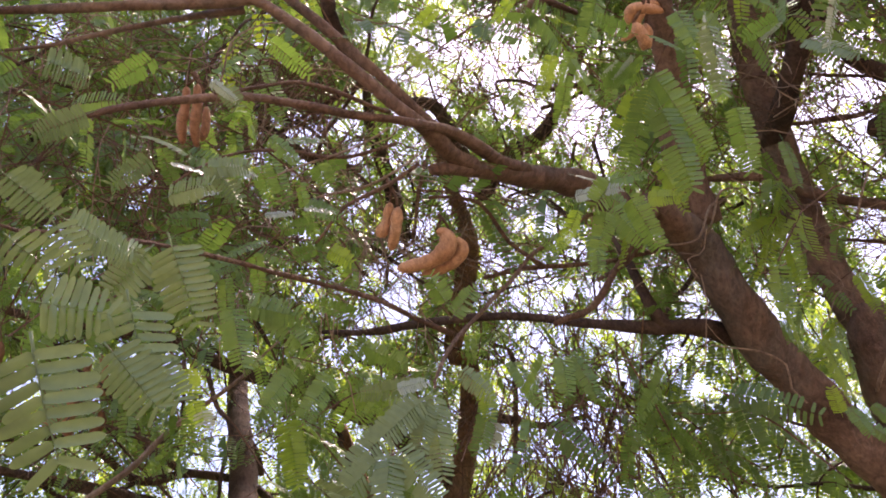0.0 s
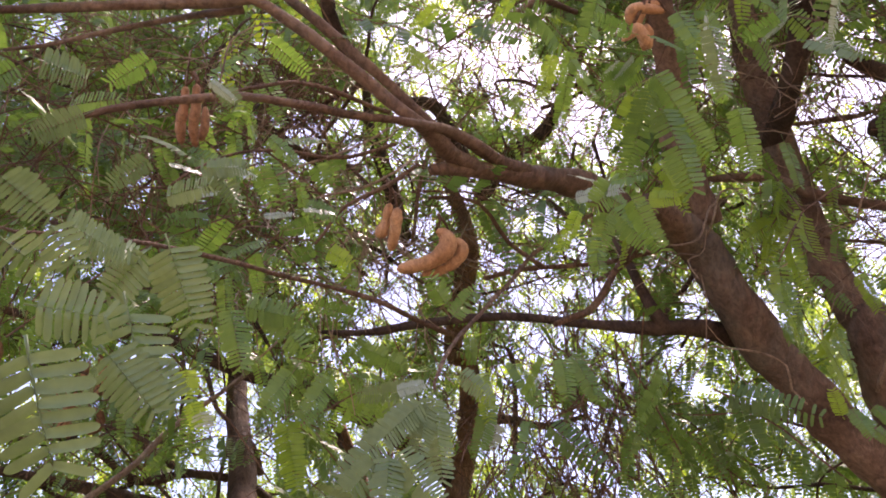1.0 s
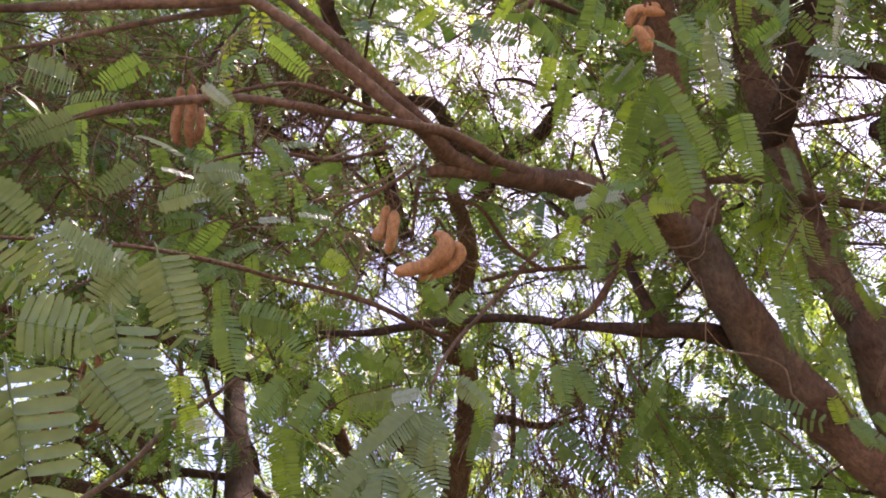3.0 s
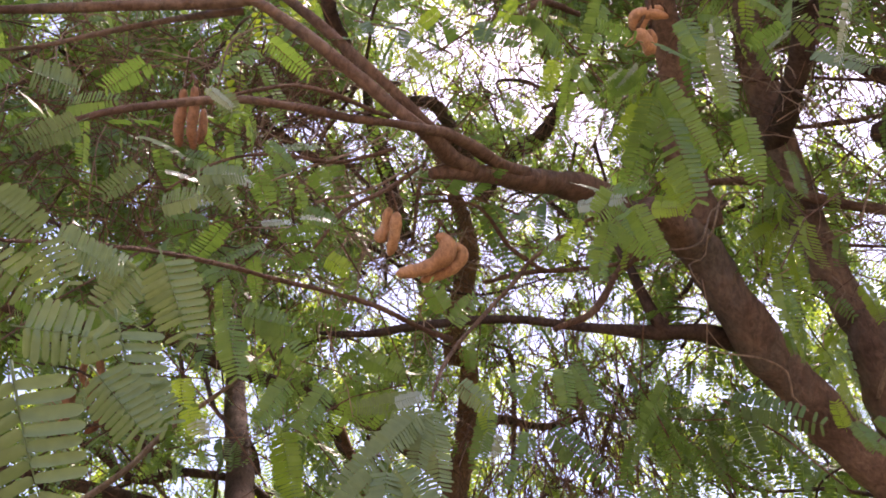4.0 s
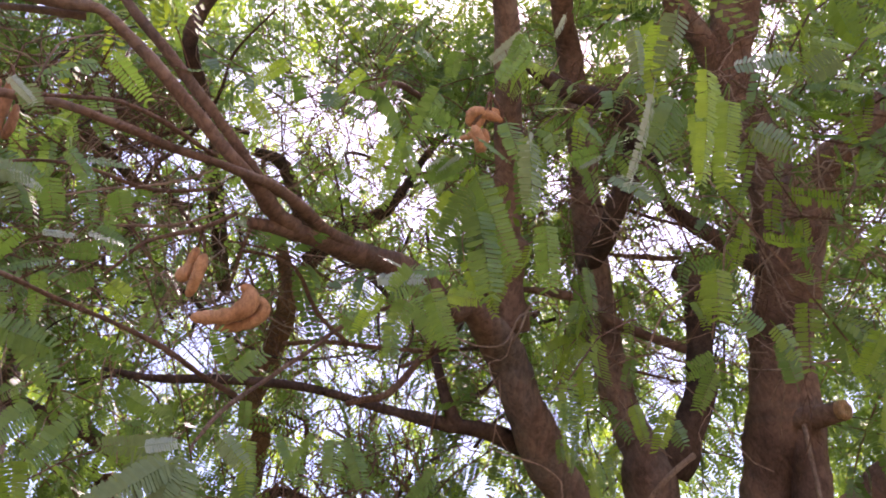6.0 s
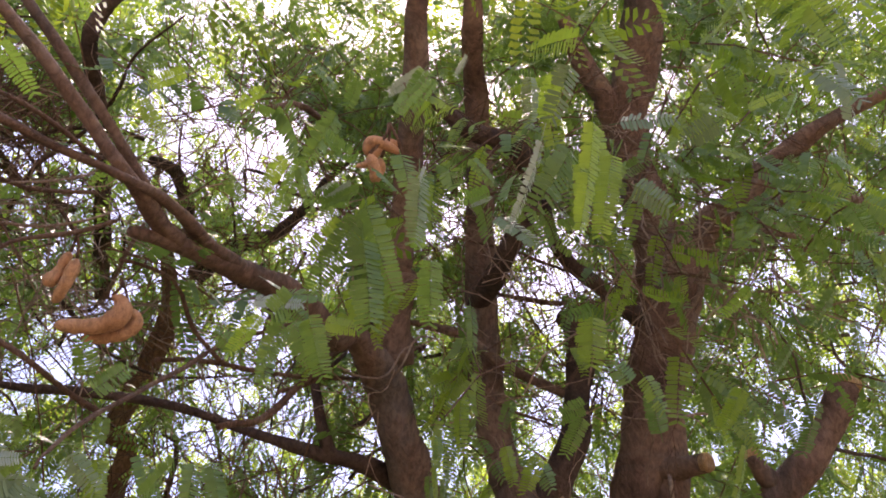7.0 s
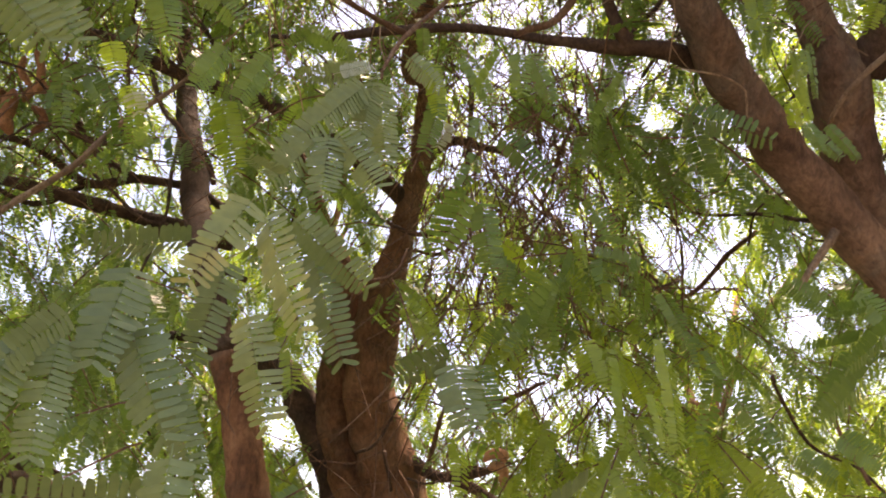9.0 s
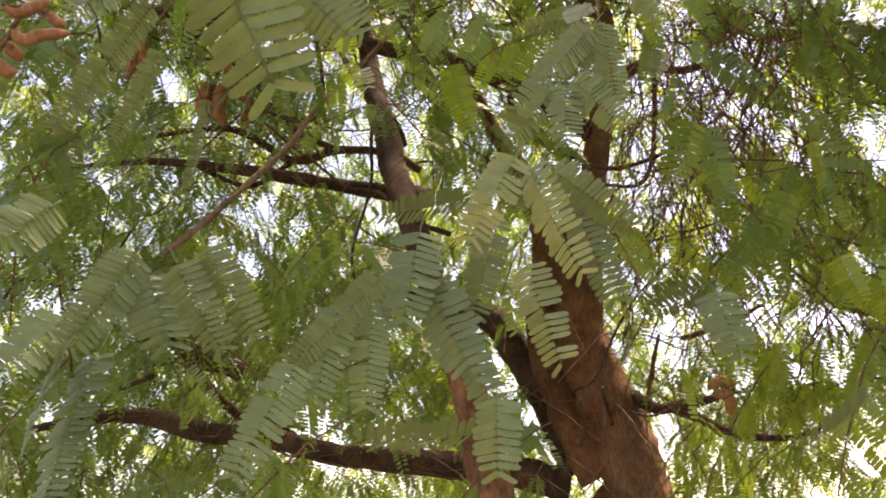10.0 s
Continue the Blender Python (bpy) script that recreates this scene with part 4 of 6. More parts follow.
OWNERS = [tree_a, tree_b, *FAR]
FEET = np.array([o.location[:2] for o in OWNERS])
CANON = [bake_leaf(0.115, 0.021, RNG, 6, s) for s in (0.10, 0.2, 0.3, 0.38)]
CANON_MID = [bake_leaf(0.115, 0.021, RNG, 4, s, 0.45, 1.4) for s in (0.10, 0.2, 0.3, 0.38)]
CANON_DIST = [bake_leaf(0.12, 0.024, RNG, 4, s, 0.80, 2.3) for s in (0.15, 0.3)]
CANON_FAR = [bake_leaf(0.12, 0.025, RNG, 4, s, 0.60, 1.7) for s in (0.12, 0.22, 0.34)]


def crown(count, near, far, az, el, seed, canon, corners, mat, spread, per, scale, only=None, weight=None, keep=0.1, single=False, over=0.08):
    """Sprays strewn through a part of the crowns between two distances from the path, each leaf owned by the nearest tree."""
    rng = np.random.default_rng(seed)
    a, e = rng.uniform(*az, count), np.degrees(np.arcsin(rng.uniform(math.sin(radians(el[0])), math.sin(radians(el[1])), count)))
    d = (rng.uniform(near**3, far**3, count)) ** (1 / 3)
    if weight:
        s = rng.random(count) < weight(a, e)
        a, e, d = a[s], e[s], d[s]
    origins = CENTRE + sky_way(a, e) * d[:, None]
    origins = origins[origins[:, 2] > 0.9]
    pos, way, face, twigs = spray_leaves(origins, rng, spread, per)
    which = np.repeat(np.arange(len(origins)), per)
    ok = ~in_gap(pos + way * 0.06, rng, keep) & (np.linalg.norm(pos - CENTRE, axis=1) > near * 0.92)
    pos, way, face, which = pos[ok], way[ok], face[ok], which[ok]
    if near < 3.4:
        ok = ~before_stem(pos + way * 0.05, rng, over)
        pos, way, face, which = pos[ok], way[ok], face[ok], which[ok]
    if single:                   # each spray is a twig of its own, with its leaves
        for k in np.unique(which):
            s = which == k
            if s.sum() < 3:
                continue
            owner = tree_a if only == 0 or origins[k][0] > 0.3 else tree_b
            tw = part("twig", mesh_fast("leafy_twig", thin_rods(twigs[k:k + 1], 0.0022), 4, TWIG), owner)
            v = place_leaves(pos[s], way[s], face[s], scale * rng.uniform(0.75, 1.25, s.sum()), canon, rng)
            part("foliage", mesh_fast("foliage", v, corners, mat), tw, "small feathery green leaflets")
        return
    tw = twigs[~in_gap(twigs[:, 2], rng, 0.5)]
    own = np.full(len(pos), only) if only is not None else ((pos[:, None, :2] - FEET[None]) ** 2).sum(-1).argmin(1)
    own_t = np.full(len(tw), only) if only is not None else ((tw[:, 0, None, :2] - FEET[None]) ** 2).sum(-1).argmin(1)
    for k, owner in enumerate(OWNERS):
        s = own == k
        if s.sum() > 3:
            v = place_leaves(pos[s], way[s], face[s], scale * rng.uniform(0.75, 1.25, s.sum()), canon, rng)
            tagged(part("foliage", mesh_fast("foliage", v, corners, mat), owner), "small feathery green leaflets", kind="stuff")
        s = own_t == k
        if s.sum() and near < 6:
            tagged(part("twigwork", mesh_fast("twigwork", thin_rods(tw[s], 0.0022), 4, TWIG), owner), kind="stuff")


def thin_low(a, e):
    return np.where(e < 22, 0.85, 1.0)


def left_low(a, e):
    return np.clip(0.25 + (-a) / 40, 0.05, 1.0) + np.where(e < 25, 0.15, 0)


crown(62, 1.35, 2.1, (-50, 0), (8, 60), 21, CANON, 6, LEAF_MID, 0.34, 11, 0.85, 0, left_low, single=True)
crown(24, 1.5, 2.1, (31.1, 74.0), (42.4, 63.1), 93, CANON, 6, LEAF_FRESH, 0.24, 9, 0.9, 0, keep=0.04, single=True, over=0.7)
crown(10, 1.7, 2.3, (14.5, 58.1), (29.7, 49.7), 94, CANON, 6, LEAF_MID, 0.24, 9, 0.9, 0, keep=0.04, single=True, over=0.35)
crown(9, 1.8, 2.3, (-17.8, -8.5), (30.9, 39.3), 96, CANON, 6, LEAF_MID, 0.22, 9, 0.9, 1, keep=0.1, single=True, over=1.0)
crown(34, 2.4, 3.6, (-5.8, 12.7), (30.0, 41.3), 97, CANON_MID, 4, LEAF_MID, 0.36, 12, 1.0, keep=0.7)
crown(30, 2.8, 4.4, (-33.7, -18.0), (16.6, 29.3), 98, CANON_MID, 4, LEAF_MID, 0.38, 12, 1.0, keep=0.6)
crown(15, 1.6, 2.0, (51.5, 73.9), (41.5, 56.2), 99, CANON, 6, LEAF_MID, 0.2, 8, 0.75, 0, keep=0.05, single=True, over=1.0)
crown(52, 2.8, 4.4, (0.8, 33.0), (24.8, 45.2), 101, CANON_MID, 4, LEAF_MID, 0.36, 12, 0.85, keep=0.9)
crown(26, 2.4, 3.8, (-43.7, -9.1), (40.8, 61.0), 102, CANON_MID, 4, LEAF_MID, 0.34, 12, 0.8, keep=0.15)
crown(46, 2.6, 4.2, (0.2, 26.0), (5.5, 17.8), 95, CANON_MID, 4, LEAF_MID, 0.38, 12, 1.0, keep=0.5)
crown(44, 1.45, 2.1, (0, 52), (24, 62), 77, CANON, 6, LEAF_MID, 0.26, 9, 1.0, 0, keep=0.05, single=True, over=0.22)
crown(26, 1.6, 2.2, (-2, 20), (8, 27), 28, CANON, 6, LEAF_FRESH, 0.34, 11, 1.0, 0, keep=0.02, single=True, over=0.0)
crown(34, 2.25, 2.95, (-5, 46), (6, 33), 29, CANON, 6, LEAF_FRESH, 0.36, 12, 1.0, keep=0.04, single=True, over=0.0)
crown(180, 2.3, 3.0, (-52, 82), (6, 62), 22, CANON_MID, 4, LEAF_MID, 0.36, 12, 1.0, keep=0.05)
crown(820, 3.0, 4.8, (-50, 80), (4, 62), 23, CANON_MID, 4, LEAF_MID, 0.42, 13, 1.05, None, thin_low, 0.12)
crown(520, 3.2, 5.0, (-50, 80), (38, 63), 27, CANON_FAR, 4, LEAF_MID, 0.45, 13, 1.1)
crown(1200, 4.8, 6.8, (-50, 80), (2, 63), 24, CANON_FAR, 4, LEAF_FAR, 0.5, 14, 1.1, None, thin_low, 0.5)
crown(1850, 6.8, 11.0, (-50, 80), (1, 63), 26, CANON_DIST, 4, LEAF_FAR, 0.65, 14, 1.6, None, thin_low, 0.8)
crown(300, 3.4, 5.5, (38, 80), (14, 62), 71, CANON_FAR, 4, LEAF_MID, 0.45, 13, 1.1, keep=0.15)
crown(240, 3.2, 5.0, (-50, -14), (6, 36), 72, CANON_FAR, 4, LEAF_MID, 0.45, 13, 1.1, keep=0.15)
crown(150, 3.2, 4.6, (-24, 14), (44, 62), 73, CANON_FAR, 4, LEAF_MID, 0.45, 13, 1.1, keep=0.2)
crown(120, 3.2, 5.0, (-54, -16), (40, 63), 75, CANON_MID, 4, LEAF_MID, 0.42, 13, 1.1, keep=0.1)
crown(60, 2.6, 4.2, (14, 34), (16, 30), 78, CANON_MID, 4, LEAF_MID, 0.4, 12, 1.0)
crown(110, 3.0, 5.0, (-34, 2), (7, 24), 84, CANON_MID, 4, LEAF_MID, 0.42, 13, 1.0, keep=0.5)
crown(50, 2.6, 4.4, (-28, -8), (9, 22), 79, CANON_MID, 4, LEAF_MID, 0.4, 12, 1.0)
crown(50, 2.6, 4.0, (-46, -26), (46, 58), 80, CANON_MID, 4, LEAF_MID, 0.4, 12, 1.0)
crown(90, 2.7, 4.4, (16, 70), (53, 66), 82, CANON_MID, 4, LEAF_MID, 0.4, 12, 1.0)
crown(40, 2.6, 4.2, (-40, -18), (32, 42), 83, CANON_MID, 4, LEAF_MID, 0.4, 12, 1.0)
crown(175, 2.5, 3.8, (-6, 46), (44, 63), 74, CANON_MID, 4, LEAF_MID, 0.4, 12, 1.0, keep=0.08, single=True)
lone = far_tree(7.46, 11.74, 4.2, 9)
tagged(lone, "low sunlit yellow-green tree beyond the grove")
shrub_leaves(lone, 7.46, 11.74, 3.94, 1.6, 130, 81)
crown(150, 2.8, 4.6, (-34, 84), (57, 73), 85, CANON_MID, 4, LEAF_MID, 0.42, 13, 1.05, keep=0.1)
crown(160, 4.6, 7.5, (-40, 90), (56, 74), 86, CANON_FAR, 4, LEAF_FAR, 0.5, 13, 1.2, keep=0.4)
crown(34, 2.2, 3.4, (-48, -28), (44, 58), 87, CANON_MID, 4, LEAF_MID, 0.36, 12, 1.0)
# out-of-view crown sprays at the sides and overhead, added to block light
crown(140, 4.0, 8.0, (80, 130), (5, 70), 61, CANON_DIST, 4, LEAF_FAR, 0.6, 13, 1.7)
crown(140, 4.0, 8.0, (-100, -50), (5, 70), 62, CANON_DIST, 4, LEAF_FAR, 0.6, 13, 1.7)
crown(130, 4.0, 8.0, (-60, 90), (63, 80), 63, CANON_DIST, 4, LEAF_FAR, 0.6, 13, 1.7)
crown(45, 1.9, 3.6, (0, 360), (66, 90), 25, CANON_FAR, 4, LEAF_FAR, 0.5, 13, 1.2, 0)


def wild_branches(owner, az, el, dist, count, seed, thick=0.008):
    """Crooked thin branches inside the crown, each one a part."""
    rng = np.random.default_rng(seed)
    for k in range(count):
        p = CENTRE + sky_way(rng.uniform(*az), rng.uniform(*el)) * rng.uniform(*dist)
        way = unit(np.array((rng.normal(0, 1), rng.normal(0, 0.5), rng.normal(0.1, 0.6))))
        r = thick * rng.uniform(0.5, 1.5)
        pts = []
        for j in range(7):
            pts.append((*p, r * (1 - 0.11 * j)))
            way = unit(way + rng.normal(0, 0.38, 3))
            p = p + way * rng.uniform(0.08, 0.2)
        v, f = tube(smooth_line(pts, 0.03), 7, 0.2, 30.0)
        # the shade inside the crown is carried by this bark colour
        part("branch", mesh_from("branch", v, f, BARK_SHADED), owner)


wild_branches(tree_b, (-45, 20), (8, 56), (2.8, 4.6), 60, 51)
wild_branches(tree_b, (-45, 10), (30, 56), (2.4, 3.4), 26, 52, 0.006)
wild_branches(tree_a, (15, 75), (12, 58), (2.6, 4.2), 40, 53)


def twig_tangle(owner, az, el, dist, count, seed, length=0.5, hang=0.8, thick=0.0018, mat=TWIG):
    """A tangle of thin bare brown twigs, with finer ones that branch off."""
    rng = np.random.default_rng(seed)
    p = CENTRE + sky_way(rng.uniform(*az, count), rng.uniform(*el, count)) * rng.uniform(*dist, (count, 1))
    lines = [p]
    way = unit(np.stack([rng.normal(0, 0.7, count), rng.normal(0, 0.5, count), rng.normal(-hang, 0.5, count)], 1))
    first = way
    for k in range(6):
        way = unit(way + rng.normal(0, 0.25, (count, 3)))
        lines.append(lines[-1] + way * length / 6 * rng.uniform(0.6, 1.3, (count, 1)))
    lines = np.stack(lines, 1)
    fork = lines[:, 2]
    side = unit(first + rng.normal(0, 0.7, (count, 3)))
    fine = [fork]
    for k in range(6):
        side = unit(side + rng.normal(0, 0.25, (count, 3)))
        fine.append(fine[-1] + side * length / 10 * rng.uniform(0.6, 1.3, (count, 1)))
    v = np.vstack([thin_rods(lines, thick), thin_rods(np.stack(fine, 1), thick * 0.65)])
    tagged(part("brushwood", mesh_fast("brushwood", v, 4, mat), owner), "tangle of thin bare twigs", kind="stuff")


twig_tangle(tree_b, (-50.0, 30.0), (6.0, 58.0), (3.2, 5.5), 300, 41, 0.7, 0.4, 0.0022)
twig_tangle(tree_a, (20.0, 80.0), (10.0, 60.0), (3.0, 5.0), 300, 42, 0.7, 0.4, 0.0025)
twig_tangle(tree_b, (5.5, 19.3), (32.0, 41.1), (2.4, 3.3), 44, 31, 0.5, 2.6, 0.0026)
twig_tangle(tree_b, (4.7, 15.6), (29.6, 35.1), (2.6, 3.6), 40, 32, 0.45, 2.4, 0.0018)
twig_tangle(tree_b, (-1.6, 24.4), (41.7, 56.7), (2.1, 3.2), 60, 33, 0.4, 0.4, 0.0018)
twig_tangle(tree_b, (-19.6, -9.5), (53.0, 57.2), (2.4, 3.0), 120, 34, 0.2, 0.3, 0.0025)
twig_tangle(tree_b, (-22.1, 8.7), (41.3, 52.5), (2.0, 3.2), 60, 35, 0.4, 0.35, 0.0018)
twig_tangle(tree_a, (-41.2, -13.7), (42.4, 57.3), (1.7, 2.5), 150, 36, 0.35, 0.3, 0.0018)
twig_tangle(tree_b, (4.6, 19.1), (18.4, 31.7), (2.4, 3.3), 44, 37, 0.5, 2.6, 0.0026)
twig_tangle(tree_b, (6.1, 23.7), (23.1, 39.8), (2.3, 3.3), 40, 38, 0.5, 2.6, 0.0025)
twig_tangle(tree_b, (11.5, 22.4), (13.0, 23.4), (2.4, 3.2), 24, 43, 0.3, 2.4, 0.0018)
twig_tangle(tree_a, (-2.2, 37.5), (34.3, 47.2), (2.3, 3.3), 110, 39, 0.35, 0.3, 0.0018)
twig_tangle(tree_a, (39.8, 70.5), (35.7, 57.7), (2.0, 2.6), 140, 40, 0.3, 0.3, 0.0018)
twig_tangle(tree_b, (-28.2, 1.9), (28.2, 45.9), (2.4, 3.4), 130, 44, 0.35, 0.3, 0.0018)
twig_tangle(tree_a, (24.9, 48.7), (44.8, 60.4), (2.1, 2.8), 90, 45, 0.3, 0.3, 0.0018)
twig_tangle(tree_b, (-17.5, 10.9), (41.4, 51.5), (1.75, 2.5), 36, 46, 0.4, 0.2, 0.0022, PALE_TWIG)
twig_tangle(tree_a, (38.4, 58.2), (37.5, 54.9), (1.95, 2.25), 34, 47, 0.22, 0.5, 0.002, PALE_TWIG)
twig_tangle(tree_a, (18.0, 43.4), (36.9, 54.7), (1.8, 2.3), 30, 48, 0.3, 0.2, 0.002, PALE_TWIG)
twig_tangle(tree_b, (-17.8, 0.7), (41.7, 53.0), (1.8, 2.6), 24, 49, 0.35, 0.2, 0.002, PALE_TWIG)
twig_tangle(tree_b, (4.1, 21.2), (54.7, 61.4), (2.2, 3.4), 70, 88, 0.45, 0.2, 0.0022)
twig_tangle(tree_b, (2.9, 17.4), (23.1, 36.7), (1.9, 2.7), 45, 89, 0.5, 2.6, 0.0024)
twig_tangle(tree_b, (0.6, 17.1), (10.6, 25.5), (2.1, 3.0), 34, 90, 0.5, 2.6, 0.0022)
twig_tangle(tree_b, (4.0, 15.5), (27.7, 37.7), (2.0, 2.8), 34, 91, 0.5, 2.6, 0.0022)
twig_tangle(tree_a, (29.9, 47.3), (37.9, 53.2), (2.6, 3.6), 90, 92, 0.4, 0.2, 0.0024)
twig_tangle(tree_a, (47.2, 62.3), (41.2, 50.9), (1.7, 1.95), 26, 100, 0.24, 0.7, 0.0026, PALE_TWIG)
twig_tangle(tree_a, (-38.9, -4.8), (41.9, 59.2), (1.7, 2.4), 60, 103, 0.34, 0.2, 0.0017, PALE_TWIG)

# ---- leaves that hang near the path ----
near_leaf((-0.064, 0.529, 1.847), (-0.098, 0.518, 1.789), 0.0167, 0, 1, broad=True)
near_leaf((-0.060, 0.541, 1.845), (-0.039, 0.526, 1.760), 0.0185, 0, 1, broad=True)
near_leaf((-0.047, 0.562, 1.851), (0.003, 0.574, 1.802), 0.0146, 10, 0, broad=True)
near_leaf((-0.033, 0.590, 1.841), (-0.016, 0.590, 1.759), 0.0175, -20, 0, broad=True)
near_leaf((-0.068, 0.548, 1.779), (-0.054, 0.540, 1.707), 0.0164, 0, 1, broad=True)
near_leaf((-0.086, 0.580, 1.830), (-0.107, 0.583, 1.757), 0.0148, 15, 0, broad=True)
near_leaf((-0.103, 0.555, 1.829), (-0.155, 0.520, 1.804), 0.0158, 10, 0, broad=True)
near_leaf((-0.130, 0.519, 1.798), (-0.139, 0.496, 1.735), 0.0189, -10, 0, broad=True)
near_leaf((-0.130, 0.521, 1.765), (-0.104, 0.505, 1.695), 0.0206, 5, 0, broad=True)
near_leaf((-0.117, 0.565, 1.740), (-0.096, 0.561, 1.683), 0.0138, 20, 0, broad=True)
near_leaf((-0.146, 0.486, 1.758), (-0.194, 0.465, 1.701), 0.0110, 0, 0, broad=True)
near_leaf((-0.191, 0.465, 1.706), (-0.214, 0.433, 1.645), 0.0142, 0, 0, broad=True)
near_leaf((-0.176, 0.492, 1.744), (-0.185, 0.472, 1.687), 0.0145, 25, 0, broad=True)
near_leaf((-0.160, 0.506, 1.753), (-0.162, 0.492, 1.684), 0.0141, 20, 0, broad=True)
near_leaf((-0.097, 0.473, 1.657), (-0.150, 0.438, 1.649), 0.0174, 0, 0, broad=True)
near_leaf((-0.085, 0.461, 1.675), (-0.088, 0.457, 1.636), 0.0147, 10, 0, broad=True)
near_leaf((-0.207, 0.372, 1.741), (-0.189, 0.388, 1.698), 0.0113, 10)
near_leaf((-0.219, 0.369, 1.733), (-0.203, 0.382, 1.692), 0.0113, 20)
near_leaf((-0.159, 0.353, 1.867), (-0.135, 0.371, 1.842), 0.0151, 10)
near_leaf((0.009, 0.669, 2.032), (-0.000, 0.668, 1.979), 0.0168, 15)
near_leaf((-0.001, 0.660, 2.014), (-0.038, 0.658, 1.992), 0.0156, 20)
near_leaf((0.040, 0.678, 2.070), (0.071, 0.692, 2.049), 0.0157, 40)
near_leaf((-0.057, 0.604, 1.904), (-0.076, 0.572, 1.895), 0.0124, 30)
near_leaf((-0.249, 0.392, 1.751), (-0.267, 0.371, 1.699), 0.0122, 20)
near_leaf((-0.257, 0.378, 1.699), (-0.259, 0.341, 1.628), 0.0118, 10)
near_leaf((-0.251, 0.402, 1.742), (-0.236, 0.402, 1.705), 0.0154, 30)
near_leaf((-0.269, 0.370, 1.700), (-0.261, 0.328, 1.653), 0.0133, 0)
near_leaf((-0.190, 0.290, 1.815), (-0.228, 0.292, 1.759), 0.0074, 68)
near_leaf((-0.201, 0.360, 1.814), (-0.215, 0.378, 1.769), 0.0058, 76)
near_leaf((-0.164, 0.330, 1.844), (-0.171, 0.338, 1.808), 0.0065, 70)
near_leaf((-0.203, 0.319, 1.813), (-0.221, 0.322, 1.770), 0.0063, 70)
near_leaf((-0.156, 0.342, 1.852), (-0.159, 0.350, 1.820), 0.0050, 78)
near_leaf((-0.205, 0.282, 1.815), (-0.213, 0.271, 1.799), 0.0074, 20)
near_leaf((-0.157, 0.389, 1.892), (-0.135, 0.400, 1.866), 0.0127, 20)
near_leaf((-0.164, 0.290, 1.823), (-0.152, 0.312, 1.780), 0.0242, 0)
near_leaf((-0.178, 0.307, 1.861), (-0.149, 0.320, 1.863), 0.0148, 15)
near_leaf((-0.162, 0.367, 1.913), (-0.151, 0.385, 1.876), 0.0218, 38)
near_leaf((-0.161, 0.405, 1.993), (-0.144, 0.435, 1.948), 0.0184, 15)
near_leaf((-0.178, 0.415, 1.996), (-0.203, 0.428, 1.969), 0.0153, -15)
near_leaf((-0.199, 0.339, 1.951), (-0.174, 0.386, 1.963), 0.0116, 20)
near_leaf((-0.192, 0.321, 1.928), (-0.181, 0.340, 1.915), 0.0129, 10, 0, broad=True)
near_leaf((-0.200, 0.276, 1.919), (-0.186, 0.311, 1.922), 0.0127, 25, 0, broad=True)
near_leaf((-0.195, 0.261, 1.993), (-0.182, 0.292, 2.017), 0.0103, -5, 0, broad=True)
near_leaf((-0.192, 0.288, 1.886), (-0.177, 0.304, 1.879), 0.0130, 20, 0, broad=True)
near_leaf((-0.215, 0.397, 1.996), (-0.182, 0.414, 1.995), 0.0121, 40)
near_leaf((0.205, 0.584, 2.479), (0.192, 0.667, 2.422), 0.0155, 25)
near_leaf((0.187, 0.605, 2.496), (0.170, 0.652, 2.467), 0.0145, 10, 2)
near_leaf((-0.052, 0.723, 2.134), (-0.016, 0.736, 2.120), 0.0157, 15)
near_leaf((-0.059, 0.757, 2.168), (-0.042, 0.772, 2.148), 0.0112, 0)
near_leaf((0.092, 0.870, 2.127), (0.084, 0.885, 2.102), 0.0178, 20, 3)
near_leaf((-0.129, 0.703, 2.043), (-0.116, 0.738, 1.986), 0.0191, 25, 2)
near_leaf((-0.235, 0.707, 2.107), (-0.232, 0.723, 2.084), 0.0169, 0)
near_leaf((-0.241, 0.804, 2.117), (-0.236, 0.816, 2.101), 0.0167, 0, 3)
near_leaf((-0.200, 0.471, 2.107), (-0.161, 0.450, 2.099), 0.0142, 10)
near_leaf((-0.188, 0.497, 2.171), (-0.145, 0.501, 2.180), 0.0136, 20)
near_leaf((-0.165, 0.454, 2.235), (-0.155, 0.470, 2.225), 0.0136, 20)
near_leaf((-0.146, 0.541, 2.227), (-0.137, 0.571, 2.201), 0.0169, 0)
near_leaf((-0.174, 0.501, 2.173), (-0.156, 0.522, 2.159), 0.0167, 30)
near_leaf((-0.098, 0.587, 2.276), (-0.087, 0.606, 2.261), 0.0157, 0)
near_leaf((-0.132, 0.565, 2.288), (-0.091, 0.565, 2.296), 0.0145, 40)
near_leaf((-0.112, 0.616, 2.247), (-0.077, 0.628, 2.240), 0.0145, 30)
near_leaf((-0.207, 0.446, 2.127), (-0.237, 0.456, 2.106), 0.0145, 40)
near_leaf((-0.248, 0.408, 2.139), (-0.286, 0.412, 2.118), 0.0145, 30)
near_leaf((-0.229, 0.447, 2.273), (-0.269, 0.460, 2.250), 0.0158, 30)
near_leaf((-0.167, 0.634, 2.126), (-0.115, 0.626, 2.103), 0.0188, 20)
near_leaf((-0.146, 0.638, 2.128), (-0.110, 0.643, 2.082), 0.0199, 0)
near_leaf((-0.178, 0.632, 2.125), (-0.162, 0.644, 2.065), 0.0199, 10)
near_leaf((-0.102, 0.651, 2.214), (-0.126, 0.657, 2.204), 0.0133, 20)
near_leaf((-0.090, 0.653, 2.214), (-0.067, 0.665, 2.204), 0.0145, 0)
